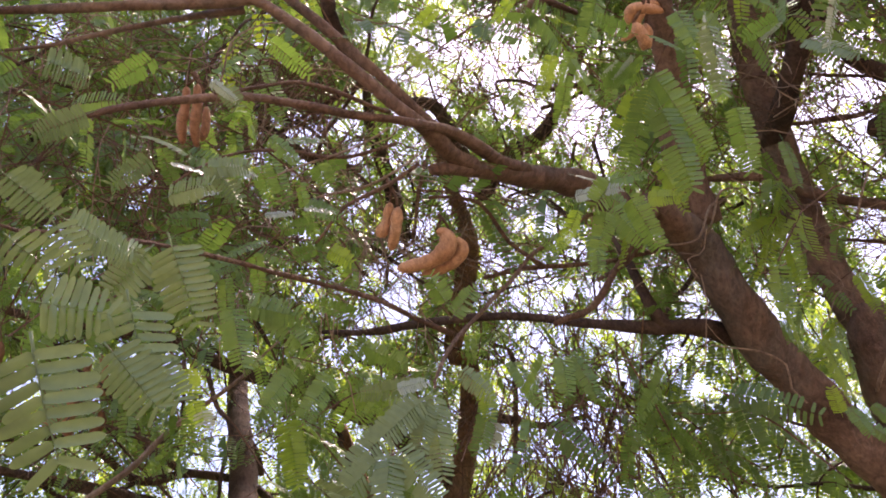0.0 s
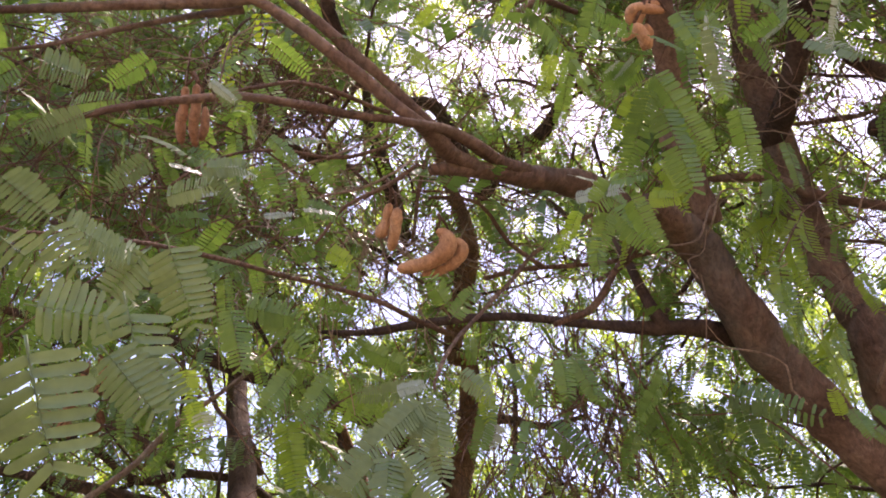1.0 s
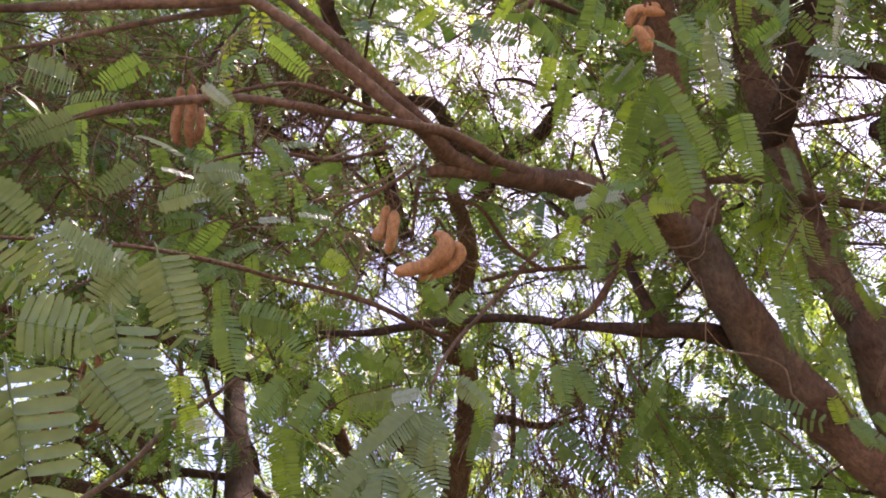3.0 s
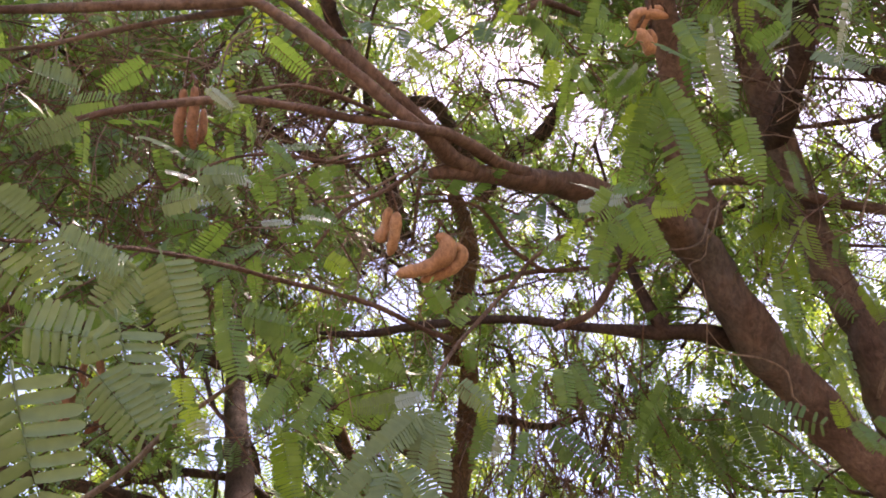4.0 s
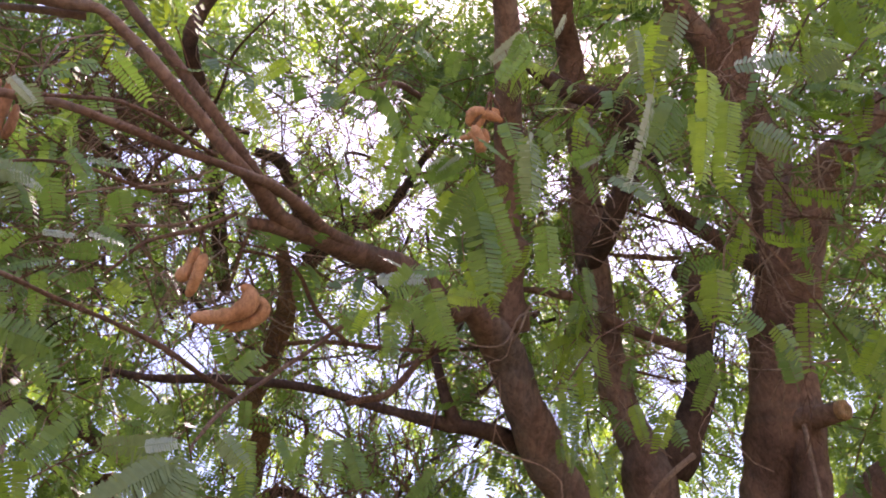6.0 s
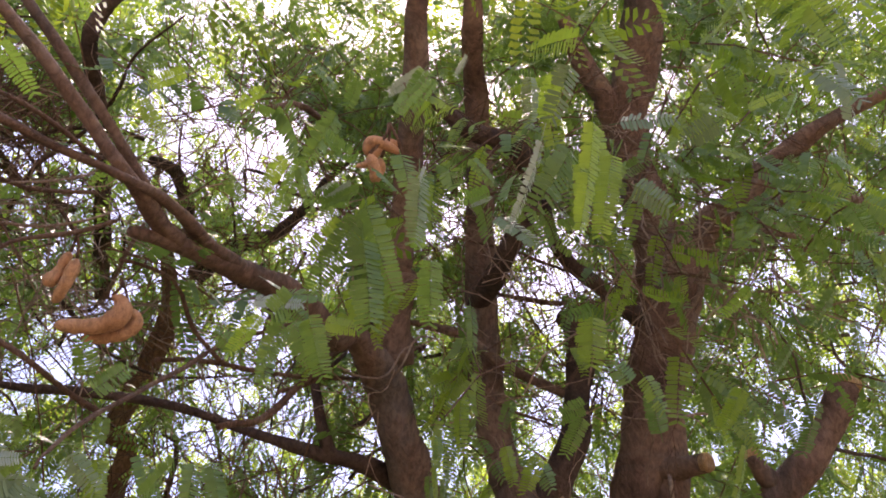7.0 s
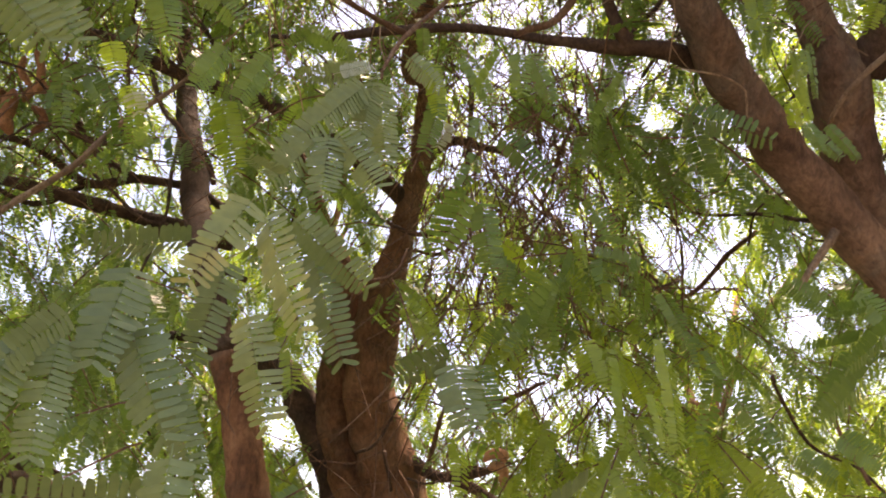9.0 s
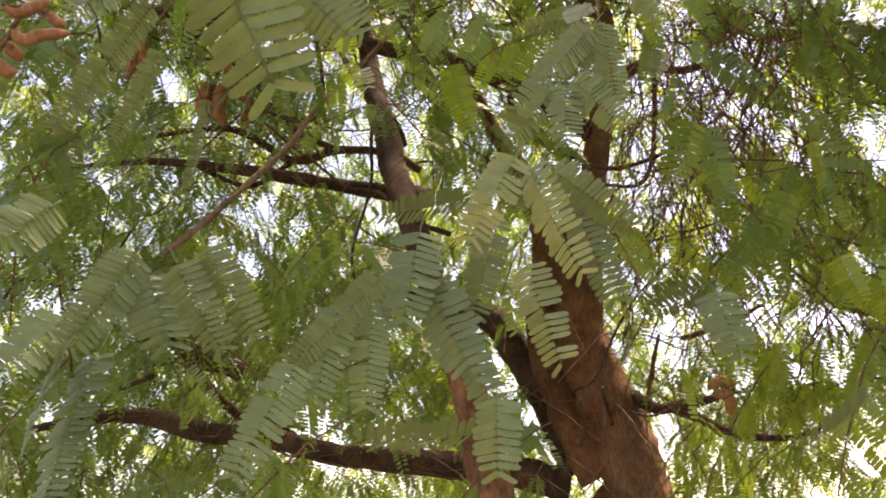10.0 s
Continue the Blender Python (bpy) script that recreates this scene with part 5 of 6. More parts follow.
near_leaf((0.003, 0.674, 2.051), (-0.051, 0.652, 2.027), 0.0128, 10)
near_leaf((0.008, 0.654, 2.026), (-0.061, 0.631, 1.943), 0.0191, 0)
near_leaf((-0.004, 0.665, 2.009), (-0.027, 0.658, 2.018), 0.0157, 10)
near_leaf((0.002, 0.691, 2.046), (-0.005, 0.694, 2.018), 0.0156, 0)
near_leaf((0.013, 0.676, 2.047), (0.022, 0.690, 1.965), 0.0214, 20)
near_leaf((-0.021, 0.625, 1.958), (0.010, 0.619, 1.906), 0.0199, 0)
near_leaf((-0.025, 0.627, 1.955), (-0.030, 0.620, 1.902), 0.0199, 0)
near_leaf((-0.035, 0.629, 1.951), (-0.065, 0.616, 1.906), 0.0190, 10)
near_leaf((-0.033, 0.825, 2.200), (-0.066, 0.829, 2.192), 0.0124, 0)
near_leaf((-0.025, 0.823, 2.203), (-0.019, 0.839, 2.180), 0.0137, 0)
near_leaf((-0.056, 0.862, 2.250), (-0.092, 0.875, 2.227), 0.0174, 20)
near_leaf((0.044, 0.800, 2.232), (0.073, 0.778, 2.257), 0.0178, 30)
near_leaf((0.038, 0.791, 2.244), (0.019, 0.769, 2.271), 0.0192, 20)
near_leaf((0.064, 0.812, 2.215), (0.066, 0.832, 2.188), 0.0110, 0)
near_leaf((0.241, 0.492, 2.274), (0.213, 0.552, 2.205), 0.0192, 10)
near_leaf((0.241, 0.485, 2.286), (0.283, 0.526, 2.202), 0.0203, -20)
near_leaf((0.244, 0.499, 2.248), (0.270, 0.539, 2.171), 0.0256, 0)
near_leaf((0.234, 0.473, 2.286), (0.204, 0.485, 2.257), 0.0090, 40)
near_leaf((0.244, 0.466, 2.314), (0.270, 0.461, 2.285), 0.0151, 30)
near_leaf((0.258, 0.430, 2.300), (0.267, 0.433, 2.256), 0.0166, 10)
near_leaf((0.230, 0.489, 2.282), (0.192, 0.503, 2.284), 0.0140, 30)
near_leaf((0.224, 0.459, 2.305), (0.186, 0.453, 2.319), 0.0152, 40)
near_leaf((0.230, 0.507, 2.269), (0.205, 0.529, 2.236), 0.0173, 20, 2)
near_leaf((0.245, 0.370, 2.191), (0.252, 0.397, 2.131), 0.0161, 20)
near_leaf((0.312, 0.490, 2.232), (0.324, 0.527, 2.178), 0.0179, 20)
near_leaf((0.296, 0.481, 2.222), (0.281, 0.467, 2.240), 0.0136, 40)
near_leaf((0.196, 0.556, 2.199), (0.179, 0.557, 2.170), 0.0200, 0)
near_leaf((0.178, 0.580, 2.216), (0.221, 0.538, 2.196), 0.0144, 30)
near_leaf((0.211, 0.561, 2.189), (0.235, 0.587, 2.136), 0.0168, -20)
near_leaf((0.227, 0.563, 2.181), (0.259, 0.555, 2.175), 0.0124, 20, 2)
near_leaf((0.199, 0.597, 2.202), (0.186, 0.613, 2.163), 0.0162, 10)
near_leaf((0.193, 0.672, 2.283), (0.173, 0.710, 2.250), 0.0155, 10)
near_leaf((0.183, 0.738, 2.280), (0.157, 0.732, 2.294), 0.0164, 20)
near_leaf((0.527, 0.877, 1.926), (0.606, 0.843, 1.779), 0.0229, 40)
near_leaf((0.590, 0.859, 1.858), (0.523, 0.908, 1.839), 0.0202, 20)
near_leaf((0.560, 0.859, 1.845), (0.549, 0.848, 1.772), 0.0224, 15)
near_leaf((0.535, 0.937, 1.914), (0.495, 0.946, 1.950), 0.0198, 30)
near_leaf((0.531, 0.898, 1.855), (0.488, 0.918, 1.785), 0.0229, 10)
near_leaf((0.306, 0.228, 2.098), (0.313, 0.273, 2.033), 0.0116, 20, 2)
near_leaf((0.339, 0.252, 2.106), (0.336, 0.286, 2.050), 0.0122, 10, 2)
near_leaf((0.283, 0.210, 2.122), (0.282, 0.239, 2.096), 0.0160, 20)
near_leaf((0.350, 0.249, 2.142), (0.382, 0.222, 2.134), 0.0151, 40)
near_leaf((0.405, 0.302, 2.157), (0.433, 0.299, 2.139), 0.0164, 20)
near_leaf((0.408, 0.210, 2.119), (0.396, 0.232, 2.120), 0.0133, 20)
near_leaf((0.242, 0.333, 2.293), (0.236, 0.358, 2.282), 0.0105, 30)
near_leaf((0.202, 0.453, 2.379), (0.185, 0.486, 2.327), 0.0178, 20)
near_leaf((0.216, 0.478, 2.288), (0.204, 0.500, 2.275), 0.0113, 30)
near_leaf((0.500, 0.494, 2.224), (0.482, 0.513, 2.220), 0.0181, 20)
near_leaf((0.509, 0.505, 2.231), (0.515, 0.533, 2.185), 0.0240, 0)
near_leaf((0.555, 0.605, 2.198), (0.527, 0.636, 2.189), 0.0155, 10)
near_leaf((0.552, 0.613, 2.186), (0.543, 0.647, 2.154), 0.0167, 0)
near_leaf((0.599, 0.552, 2.209), (0.625, 0.562, 2.175), 0.0193, 10)
near_leaf((0.592, 0.567, 2.202), (0.573, 0.561, 2.225), 0.0193, 20)
near_leaf((0.429, 0.126, 2.081), (0.431, 0.142, 2.034), 0.0157, 20)
near_leaf((0.232, 0.388, 2.289), (0.248, 0.344, 2.307), 0.0126, 30)
near_leaf((0.382, 0.464, 2.336), (0.353, 0.488, 2.333), 0.0157, 30)
near_leaf((0.697, 0.654, 2.218), (0.677, 0.628, 2.264), 0.0174, 20)
near_leaf((0.535, 0.764, 1.874), (0.450, 0.772, 1.796), 0.0211, 20)
near_leaf((0.547, 0.764, 1.851), (0.498, 0.750, 1.761), 0.0211, 10)
near_leaf((0.521, 0.834, 1.851), (0.438, 0.821, 1.825), 0.0225, 20)
near_leaf((0.516, 0.844, 1.830), (0.445, 0.833, 1.761), 0.0250, 10)
near_leaf((0.512, 0.827, 1.880), (0.476, 0.851, 1.877), 0.0155, 20)
near_leaf((0.246, 0.710, 1.815), (0.242, 0.671, 1.716), 0.0158, 40, 2)
near_leaf((0.211, 0.724, 1.811), (0.205, 0.684, 1.719), 0.0139, 50, 2)
near_leaf((0.212, 0.834, 1.851), (0.227, 0.843, 1.807), 0.0192, 20)
near_leaf((0.117, 0.901, 2.043), (0.085, 0.909, 2.037), 0.0232, 10)
near_leaf((0.130, 0.900, 2.043), (0.138, 0.908, 1.955), 0.0229, 0)
near_leaf((0.102, 1.028, 1.903), (0.047, 1.038, 1.878), 0.0274, 20)
near_leaf((0.129, 1.030, 1.889), (0.143, 1.015, 1.817), 0.0270, 0)
near_leaf((-0.285, 0.905, 2.198), (-0.275, 0.926, 2.172), 0.0188, 0)
near_leaf((-0.263, 0.940, 2.157), (-0.270, 0.949, 2.139), 0.0131, 0)
near_leaf((0.104, 0.818, 2.007), (0.081, 0.848, 1.954), 0.0363, 20)
near_leaf((0.073, 0.713, 1.799), (0.026, 0.725, 1.779), 0.0242, 20)
near_leaf((0.073, 0.714, 1.795), (0.082, 0.696, 1.738), 0.0246, 10)
near_leaf((0.170, 0.785, 1.900), (0.152, 0.800, 1.874), 0.0226, 10)
near_leaf((0.190, 0.770, 1.706), (0.131, 0.729, 1.661), 0.0252, 20)
near_leaf((-0.333, 0.462, 1.745), (-0.341, 0.429, 1.711), 0.0155, 30)
near_leaf((-0.330, 0.436, 1.806), (-0.337, 0.407, 1.774), 0.0155, 30)
near_leaf((0.461, 0.768, 2.160), (0.478, 0.781, 2.097), 0.0103, 30, 2)
near_leaf((0.469, 0.758, 2.149), (0.471, 0.761, 2.120), 0.0097, 10)
near_leaf((0.472, 0.795, 2.081), (0.483, 0.791, 2.045), 0.0122, 20)
near_leaf((0.462, 0.796, 2.070), (0.450, 0.775, 2.089), 0.0110, 30)
near_leaf((0.460, 0.828, 2.229), (0.466, 0.841, 2.204), 0.0104, 20)
near_leaf((0.458, 0.796, 2.225), (0.451, 0.781, 2.249), 0.0104, 40)
near_leaf((0.541, 0.855, 2.240), (0.555, 0.880, 2.174), 0.0107, 20)
near_leaf((0.570, 0.910, 2.154), (0.599, 0.907, 2.102), 0.0107, 10)
near_leaf((0.635, 0.848, 2.285), (0.619, 0.841, 2.307), 0.0209, 20)
near_leaf((0.641, 0.839, 2.290), (0.661, 0.849, 2.261), 0.0209, 10)
near_leaf((0.225, 0.662, 2.291), (0.247, 0.670, 2.279), 0.0142, 20)
near_leaf((0.302, 0.641, 2.308), (0.292, 0.655, 2.284), 0.0115, 30, 2)
near_leaf((0.288, 0.660, 2.302), (0.279, 0.671, 2.277), 0.0115, 20, 2)
near_leaf((0.524, 0.894, 2.299), (0.527, 0.930, 2.248), 0.0113, 30)
near_leaf((0.563, 0.801, 2.281), (0.584, 0.822, 2.237), 0.0153, 20)
near_leaf((0.605, 0.787, 2.263), (0.599, 0.823, 2.223), 0.0199, 10)
near_leaf((0.772, 0.598, 2.188), (0.755, 0.623, 2.122), 0.0143, 20)
near_leaf((0.749, 0.461, 2.226), (0.743, 0.508, 2.197), 0.0164, 20)
near_leaf((0.777, 0.486, 2.172), (0.779, 0.532, 2.128), 0.0178, 20)
near_leaf((0.705, 0.444, 2.285), (0.692, 0.488, 2.268), 0.0164, 20)
near_leaf((0.562, 0.211, 2.266), (0.567, 0.249, 2.250), 0.0124, 30)
near_leaf((0.600, 0.242, 2.222), (0.619, 0.237, 2.207), 0.0113, 30)
near_leaf((0.593, 0.326, 2.435), (0.635, 0.310, 2.411), 0.0110, 40, 2)
near_leaf((0.637, 0.302, 2.412), (0.662, 0.259, 2.408), 0.0096, 40, 2)
near_leaf((0.638, 0.258, 2.426), (0.667, 0.224, 2.414), 0.0096, 40, 2)
near_leaf((0.215, 0.426, 2.412), (0.213, 0.453, 2.397), 0.0121, 20)
near_leaf((0.169, 0.433, 2.416), (0.197, 0.444, 2.406), 0.0121, 20)
near_leaf((0.275, 0.369, 2.356), (0.265, 0.404, 2.342), 0.0124, 20)
near_leaf((0.312, 0.281, 2.244), (0.330, 0.312, 2.222), 0.0145, 20)
near_leaf((0.344, 0.266, 2.158), (0.365, 0.294, 2.132), 0.0160, 20, 2)
near_leaf((0.460, 0.814, 2.236), (0.477, 0.838, 2.197), 0.0087, 20, 2)
near_leaf((0.482, 0.812, 2.155), (0.507, 0.831, 2.107), 0.0099, 20, 2)
near_leaf((0.488, 0.817, 2.083), (0.519, 0.818, 2.051), 0.0124, 10)
near_leaf((0.211, 0.929, 1.950), (0.192, 0.951, 1.903), 0.0155, 20)
near_leaf((0.251, 0.950, 2.031), (0.263, 0.970, 1.980), 0.0151, 30)
near_leaf((0.262, 0.895, 2.124), (0.250, 0.919, 2.091), 0.0151, 20)
near_leaf((0.161, 0.951, 1.917), (0.135, 0.965, 1.889), 0.0167, 20)
near_leaf((0.254, 0.777, 1.783), (0.258, 0.755, 1.729), 0.0134, 40, 2)
near_leaf((0.142, 0.558, 2.557), (0.117, 0.590, 2.539), 0.0131, 20, 2)
near_leaf((0.049, 0.600, 2.606), (0.009, 0.630, 2.587), 0.0138, 20, 2)
near_leaf((-0.003, 0.677, 2.627), (0.044, 0.710, 2.606), 0.0161, 20, 2)
near_leaf((0.198, 0.588, 2.459), (0.233, 0.627, 2.424), 0.0124, 20)
near_leaf((0.237, 0.554, 2.401), (0.236, 0.592, 2.374), 0.0142, 20)
near_leaf((0.160, 0.717, 2.521), (0.130, 0.695, 2.540), 0.0138, 20)
near_leaf((0.355, 0.291, 2.291), (0.360, 0.327, 2.273), 0.0146, 20, 2)
near_leaf((0.405, 0.529, 2.503), (0.448, 0.541, 2.479), 0.0131, 30)
near_leaf((0.609, 0.414, 2.463), (0.650, 0.413, 2.435), 0.0131, 30)
near_leaf((0.664, 0.370, 2.444), (0.697, 0.359, 2.423), 0.0116, 30)
near_leaf((0.800, 0.587, 2.274), (0.790, 0.638, 2.238), 0.0169, 20, 2)
near_leaf((0.841, 0.585, 2.249), (0.865, 0.592, 2.209), 0.0169, 20)
near_leaf((0.808, 0.412, 2.291), (0.803, 0.458, 2.267), 0.0160, 20)
near_leaf((0.829, 0.427, 2.257), (0.847, 0.454, 2.215), 0.0160, 20)
near_leaf((0.505, 0.934, 1.771), (0.524, 0.895, 1.733), 0.0203, 20)
near_leaf((0.464, 0.959, 1.759), (0.500, 0.945, 1.725), 0.0178, 20)
near_leaf((0.304, 0.278, 2.142), (0.297, 0.325, 2.080), 0.0107, 55, 3)
near_leaf((0.247, 0.340, 2.309), (0.221, 0.366, 2.289), 0.0083, 55, 3)
near_leaf((0.286, 0.325, 2.335), (0.280, 0.340, 2.316), 0.0076, 50, 3)
near_leaf((0.280, 0.421, 2.276), (0.272, 0.430, 2.236), 0.0075, 55, 3)
near_leaf((0.214, 0.484, 2.299), (0.196, 0.502, 2.290), 0.0079, 60, 3)
near_leaf((0.180, 0.621, 2.283), (0.224, 0.605, 2.246), 0.0095, 60, 3)
near_leaf((0.397, 0.134, 2.066), (0.414, 0.125, 2.029), 0.0151, 10)
near_leaf((0.378, 0.456, 2.316), (0.359, 0.476, 2.310), 0.0073, 60, 3)
near_leaf((0.127, 0.724, 2.359), (0.176, 0.739, 2.338), 0.0082, 60, 3)
near_leaf((-0.173, 0.437, 2.220), (-0.151, 0.454, 2.213), 0.0073, 40, 3)
near_leaf((-0.216, 0.496, 2.180), (-0.187, 0.507, 2.182), 0.0084, 65, 3)
near_leaf((-0.185, 0.520, 2.171), (-0.205, 0.525, 2.158), 0.0073, 60, 3)
near_leaf((-0.176, 0.526, 2.209), (-0.146, 0.538, 2.207), 0.0087, 65, 3)
near_leaf((-0.139, 0.530, 2.256), (-0.109, 0.554, 2.241), 0.0124, 40)
near_leaf((-0.110, 0.587, 2.210), (-0.078, 0.591, 2.211), 0.0113, 60, 3)
near_leaf((-0.148, 0.587, 2.201), (-0.118, 0.588, 2.207), 0.0079, 60, 3)
near_leaf((-0.196, 0.484, 2.120), (-0.158, 0.464, 2.110), 0.0104, 50, 3)
near_leaf((-0.021, 0.650, 2.031), (0.007, 0.646, 2.038), 0.0105, 50, 3)
near_leaf((0.224, 0.471, 2.287), (0.205, 0.487, 2.268), 0.0079, 55, 3)
near_leaf((0.158, 0.572, 2.195), (0.200, 0.549, 2.187), 0.0112, 50, 3)
near_leaf((-0.067, 0.629, 2.323), (-0.105, 0.631, 2.317), 0.0103, 50)
near_leaf((0.313, 0.372, 2.158), (0.334, 0.352, 2.114), 0.0135, 20)
near_leaf((-0.101, 0.633, 2.233), (-0.136, 0.634, 2.224), 0.0133, 20)
near_leaf((-0.061, 0.749, 2.198), (-0.108, 0.716, 2.185), 0.0165, 20)
near_leaf((-0.083, 0.686, 2.078), (-0.107, 0.682, 2.026), 0.0166, 10)
near_leaf((-0.120, 0.679, 2.081), (-0.142, 0.671, 2.033), 0.0155, 10)
near_leaf((0.105, 0.792, 2.163), (0.136, 0.792, 2.102), 0.0165, 10)
near_leaf((0.183, 0.815, 2.186), (0.206, 0.817, 2.122), 0.0162, 20)
near_leaf((0.290, 0.809, 2.151), (0.253, 0.821, 2.093), 0.0162, 20)
near_leaf((0.082, 0.803, 2.120), (0.064, 0.810, 2.054), 0.0165, 10)
near_leaf((0.266, 0.599, 2.280), (0.285, 0.615, 2.242), 0.0120, 10, 2)
near_leaf((0.218, 0.643, 2.254), (0.245, 0.644, 2.200), 0.0202, 0)
near_leaf((0.212, 0.708, 2.276), (0.211, 0.714, 2.223), 0.0152, 10)
near_leaf((0.438, 0.632, 2.345), (0.445, 0.646, 2.285), 0.0135, 20)
near_leaf((0.345, 0.291, 2.149), (0.360, 0.324, 2.104), 0.0115, 15, 2)
near_leaf((0.419, 0.351, 2.229), (0.434, 0.327, 2.232), 0.0115, 30)
near_leaf((0.138, 0.739, 2.126), (0.115, 0.739, 2.074), 0.0155, 20)
near_leaf((0.158, 0.753, 2.136), (0.158, 0.750, 2.087), 0.0155, 10)
near_leaf((0.120, 0.793, 2.081), (0.113, 0.778, 2.048), 0.0143, 10)
near_leaf((0.068, 0.765, 2.131), (0.076, 0.782, 2.080), 0.0144, 10, 2)

# ---- pods ----
pods((-0.035, 0.843, 2.531), [
    [(-0.031, 0.869, 2.508, 0.0063), (-0.035, 0.880, 2.497, 0.0075), (-0.038, 0.890, 2.488, 0.0075), (-0.045, 0.896, 2.475, 0.0099), (-0.050, 0.900, 2.466, 0.0083)],
    [(-0.020, 0.864, 2.493, 0.0066), (-0.022, 0.876, 2.481, 0.0091), (-0.025, 0.889, 2.468, 0.0082), (-0.029, 0.906, 2.461, 0.0074), (-0.034, 0.920, 2.457, 0.0054)]], False)
pods((0.040, 0.885, 2.497), [
    [(0.035, 0.903, 2.479, 0.0068), (0.049, 0.907, 2.474, 0.0102), (0.052, 0.914, 2.456, 0.0143), (0.032, 0.927, 2.443, 0.0118), (0.003, 0.933, 2.437, 0.0101), (-0.025, 0.936, 2.434, 0.0084)],
    [(0.060, 0.916, 2.474, 0.0068), (0.074, 0.927, 2.467, 0.0094), (0.069, 0.938, 2.455, 0.0102), (0.045, 0.947, 2.442, 0.0085), (0.011, 0.954, 2.436, 0.0068)]], False)
pods((0.303, 0.545, 2.546), [
    [(0.328, 0.568, 2.522, 0.0037), (0.311, 0.568, 2.528, 0.0063), (0.289, 0.566, 2.527, 0.0074), (0.284, 0.576, 2.523, 0.0067), (0.287, 0.584, 2.517, 0.0056)],
    [(0.287, 0.577, 2.512, 0.0052), (0.294, 0.584, 2.505, 0.0074), (0.302, 0.593, 2.497, 0.0071), (0.310, 0.604, 2.496, 0.0048)],
    [(0.309, 0.590, 2.532, 0.0060), (0.310, 0.604, 2.522, 0.0091), (0.307, 0.619, 2.513, 0.0068)]], False)
pods((-0.294, 0.687, 2.593), [
    [(-0.306, 0.700, 2.580, 0.0050), (-0.310, 0.721, 2.563, 0.0070), (-0.317, 0.741, 2.545, 0.0074), (-0.317, 0.762, 2.528, 0.0053)],
    [(-0.288, 0.691, 2.572, 0.0049), (-0.291, 0.715, 2.554, 0.0073), (-0.297, 0.739, 2.535, 0.0069), (-0.297, 0.764, 2.523, 0.0049)],
    [(-0.284, 0.730, 2.573, 0.0041), (-0.287, 0.751, 2.557, 0.0066), (-0.294, 0.768, 2.541, 0.0050)]], True)
pods((-1.063, 2.184, 3.153), [
    [(-1.103, 2.194, 3.111, 0.0134), (-1.121, 2.211, 3.072, 0.0211), (-1.138, 2.229, 3.033, 0.0193), (-1.124, 2.263, 2.993, 0.0134)],
    [(-1.052, 2.197, 3.101, 0.0133), (-1.068, 2.218, 3.060, 0.0229), (-1.081, 2.239, 3.019, 0.0210), (-1.068, 2.270, 2.981, 0.0133)],
    [(-1.098, 2.221, 3.118, 0.0135), (-1.107, 2.252, 3.064, 0.0232), (-1.107, 2.285, 3.015, 0.0174)],
    [(-0.956, 2.231, 3.156, 0.0116), (-0.979, 2.238, 3.133, 0.0173), (-1.015, 2.231, 3.120, 0.0154), (-1.044, 2.243, 3.083, 0.0096)],
    [(-1.023, 2.256, 3.077, 0.0096), (-0.996, 2.276, 3.066, 0.0125), (-0.997, 2.295, 3.036, 0.0125), (-1.029, 2.297, 3.010, 0.0096)]], True)
pods((-1.164, 1.855, 3.110), [
    [(-1.178, 1.870, 3.080, 0.0107), (-1.187, 1.893, 3.044, 0.0160), (-1.204, 1.914, 3.004, 0.0160), (-1.225, 1.924, 2.971, 0.0107)],
    [(-1.158, 1.889, 3.072, 0.0107), (-1.168, 1.912, 3.037, 0.0160), (-1.184, 1.932, 2.996, 0.0107)]], True)
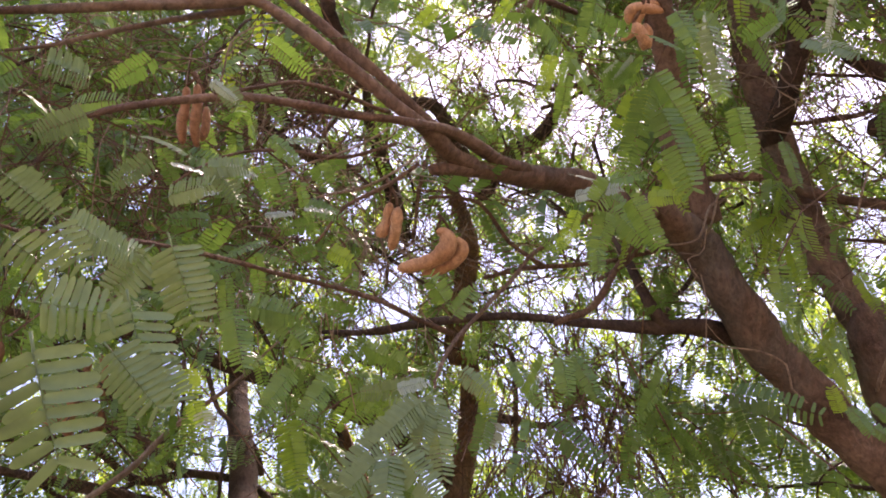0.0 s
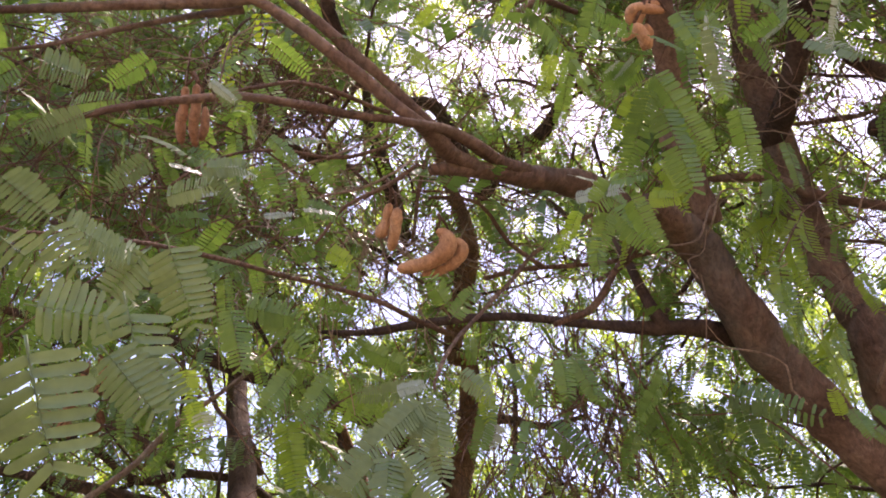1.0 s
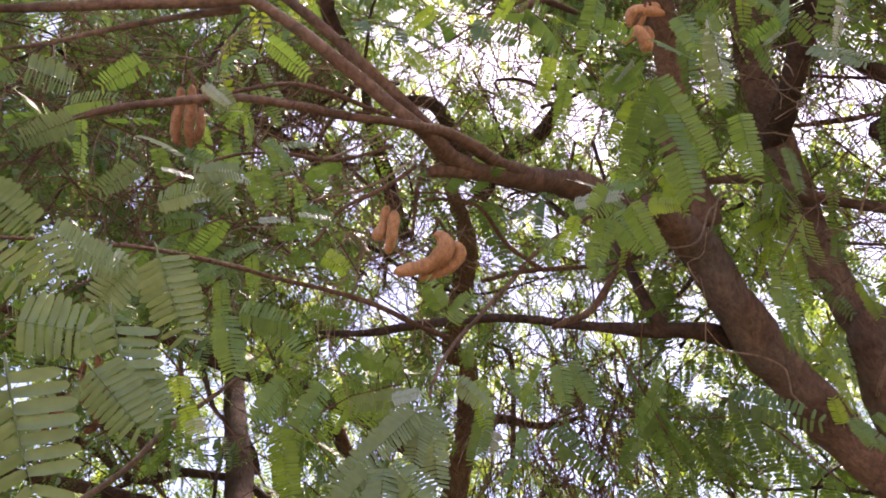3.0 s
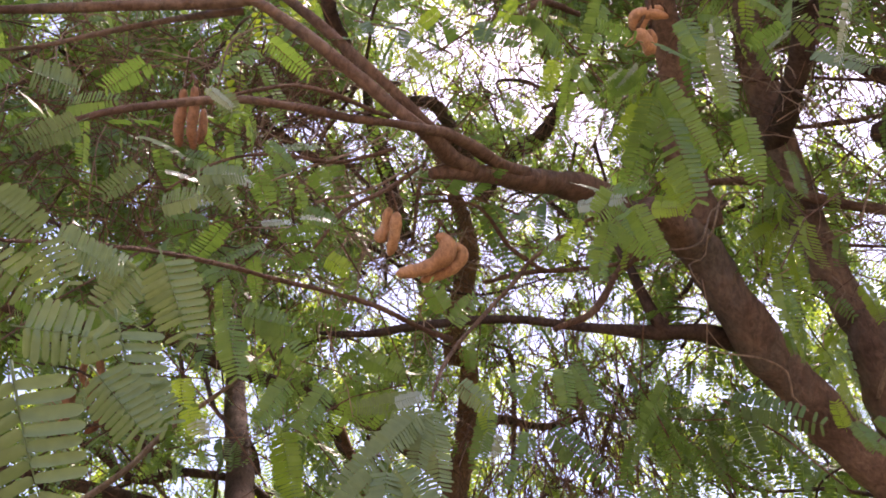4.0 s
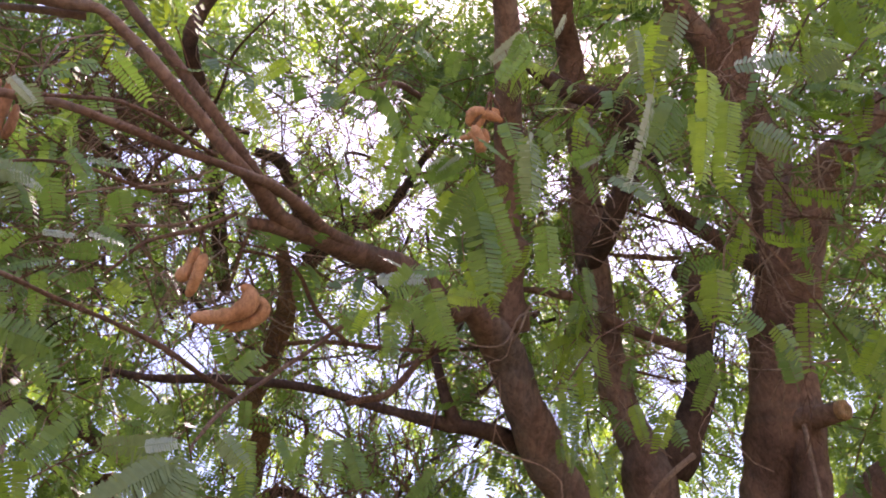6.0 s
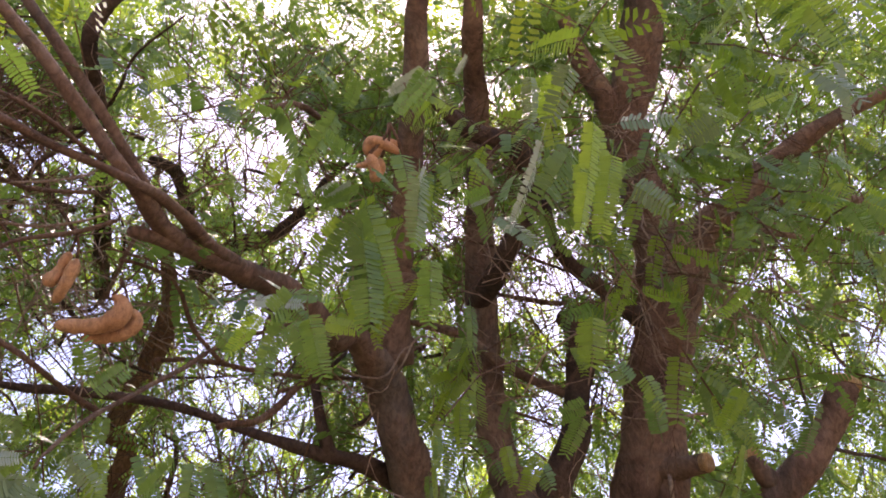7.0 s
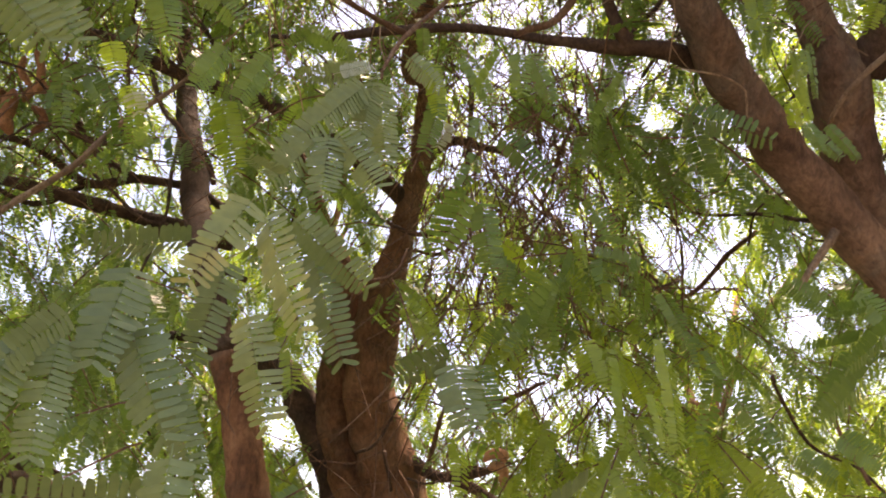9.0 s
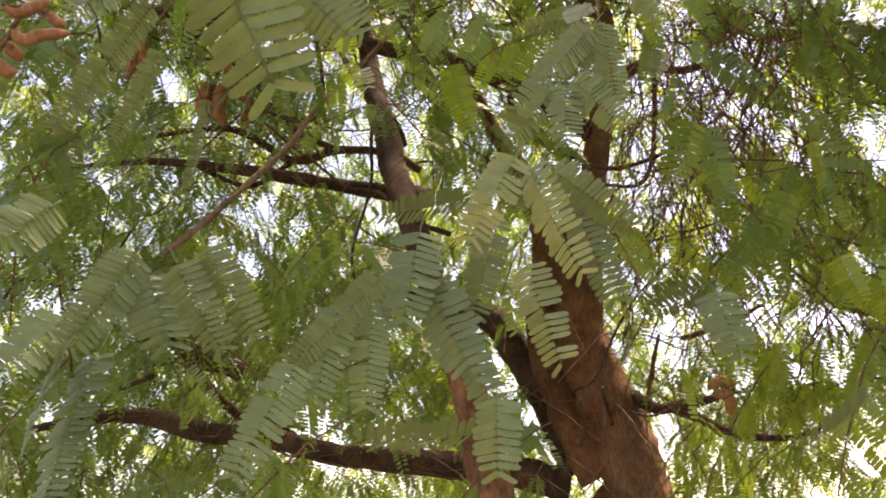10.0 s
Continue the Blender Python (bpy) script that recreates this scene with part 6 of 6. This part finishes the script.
pods((-0.947, 2.040, 3.183), [
    [(-0.952, 2.068, 3.144, 0.0084), (-0.943, 2.097, 3.109, 0.0120), (-0.949, 2.125, 3.067, 0.0120), (-0.963, 2.136, 3.041, 0.0074)],
    [(-0.979, 2.071, 3.123, 0.0084), (-0.991, 2.092, 3.087, 0.0111), (-0.971, 2.122, 3.056, 0.0084)]], True)
pods((-0.529, 0.627, 2.127), [
    [(-0.542, 0.633, 2.107, 0.0044), (-0.536, 0.644, 2.100, 0.0063), (-0.520, 0.650, 2.107, 0.0063), (-0.498, 0.662, 2.113, 0.0037)],
    [(-0.559, 0.645, 2.103, 0.0045), (-0.553, 0.655, 2.097, 0.0064), (-0.549, 0.663, 2.090, 0.0045)],
    [(-0.518, 0.650, 2.135, 0.0032), (-0.514, 0.659, 2.129, 0.0051), (-0.506, 0.666, 2.127, 0.0032)],
    [(-0.542, 0.618, 2.124, 0.0037), (-0.534, 0.628, 2.120, 0.0063), (-0.519, 0.634, 2.128, 0.0057), (-0.506, 0.637, 2.135, 0.0032)],
    [(-0.564, 0.643, 2.086, 0.0045), (-0.559, 0.655, 2.076, 0.0070), (-0.550, 0.662, 2.078, 0.0045)]], True)
pods((0.386, 2.708, 2.120), [
    [(0.342, 2.723, 2.074, 0.0111), (0.368, 2.716, 2.094, 0.0166), (0.402, 2.711, 2.093, 0.0176), (0.410, 2.714, 2.066, 0.0139)],
    [(0.354, 2.715, 2.050, 0.0110), (0.383, 2.709, 2.056, 0.0166), (0.404, 2.708, 2.038, 0.0166), (0.394, 2.715, 2.012, 0.0120)],
    [(0.401, 2.741, 2.045, 0.0112), (0.408, 2.746, 2.010, 0.0158), (0.420, 2.748, 1.979, 0.0112)]], False)
pods((1.423, 1.617, 2.322), [
    [(1.430, 1.628, 2.278, 0.0089), (1.443, 1.626, 2.255, 0.0125), (1.423, 1.650, 2.237, 0.0118), (1.399, 1.669, 2.239, 0.0074)],
    [(1.465, 1.633, 2.268, 0.0089), (1.475, 1.634, 2.243, 0.0120), (1.459, 1.652, 2.230, 0.0089)]], False)
pods((0.326, 0.582, 2.590), [
    [(0.340, 0.593, 2.580, 0.0046), (0.323, 0.596, 2.583, 0.0062), (0.313, 0.611, 2.576, 0.0062), (0.306, 0.627, 2.567, 0.0054), (0.291, 0.637, 2.564, 0.0035)]], False)
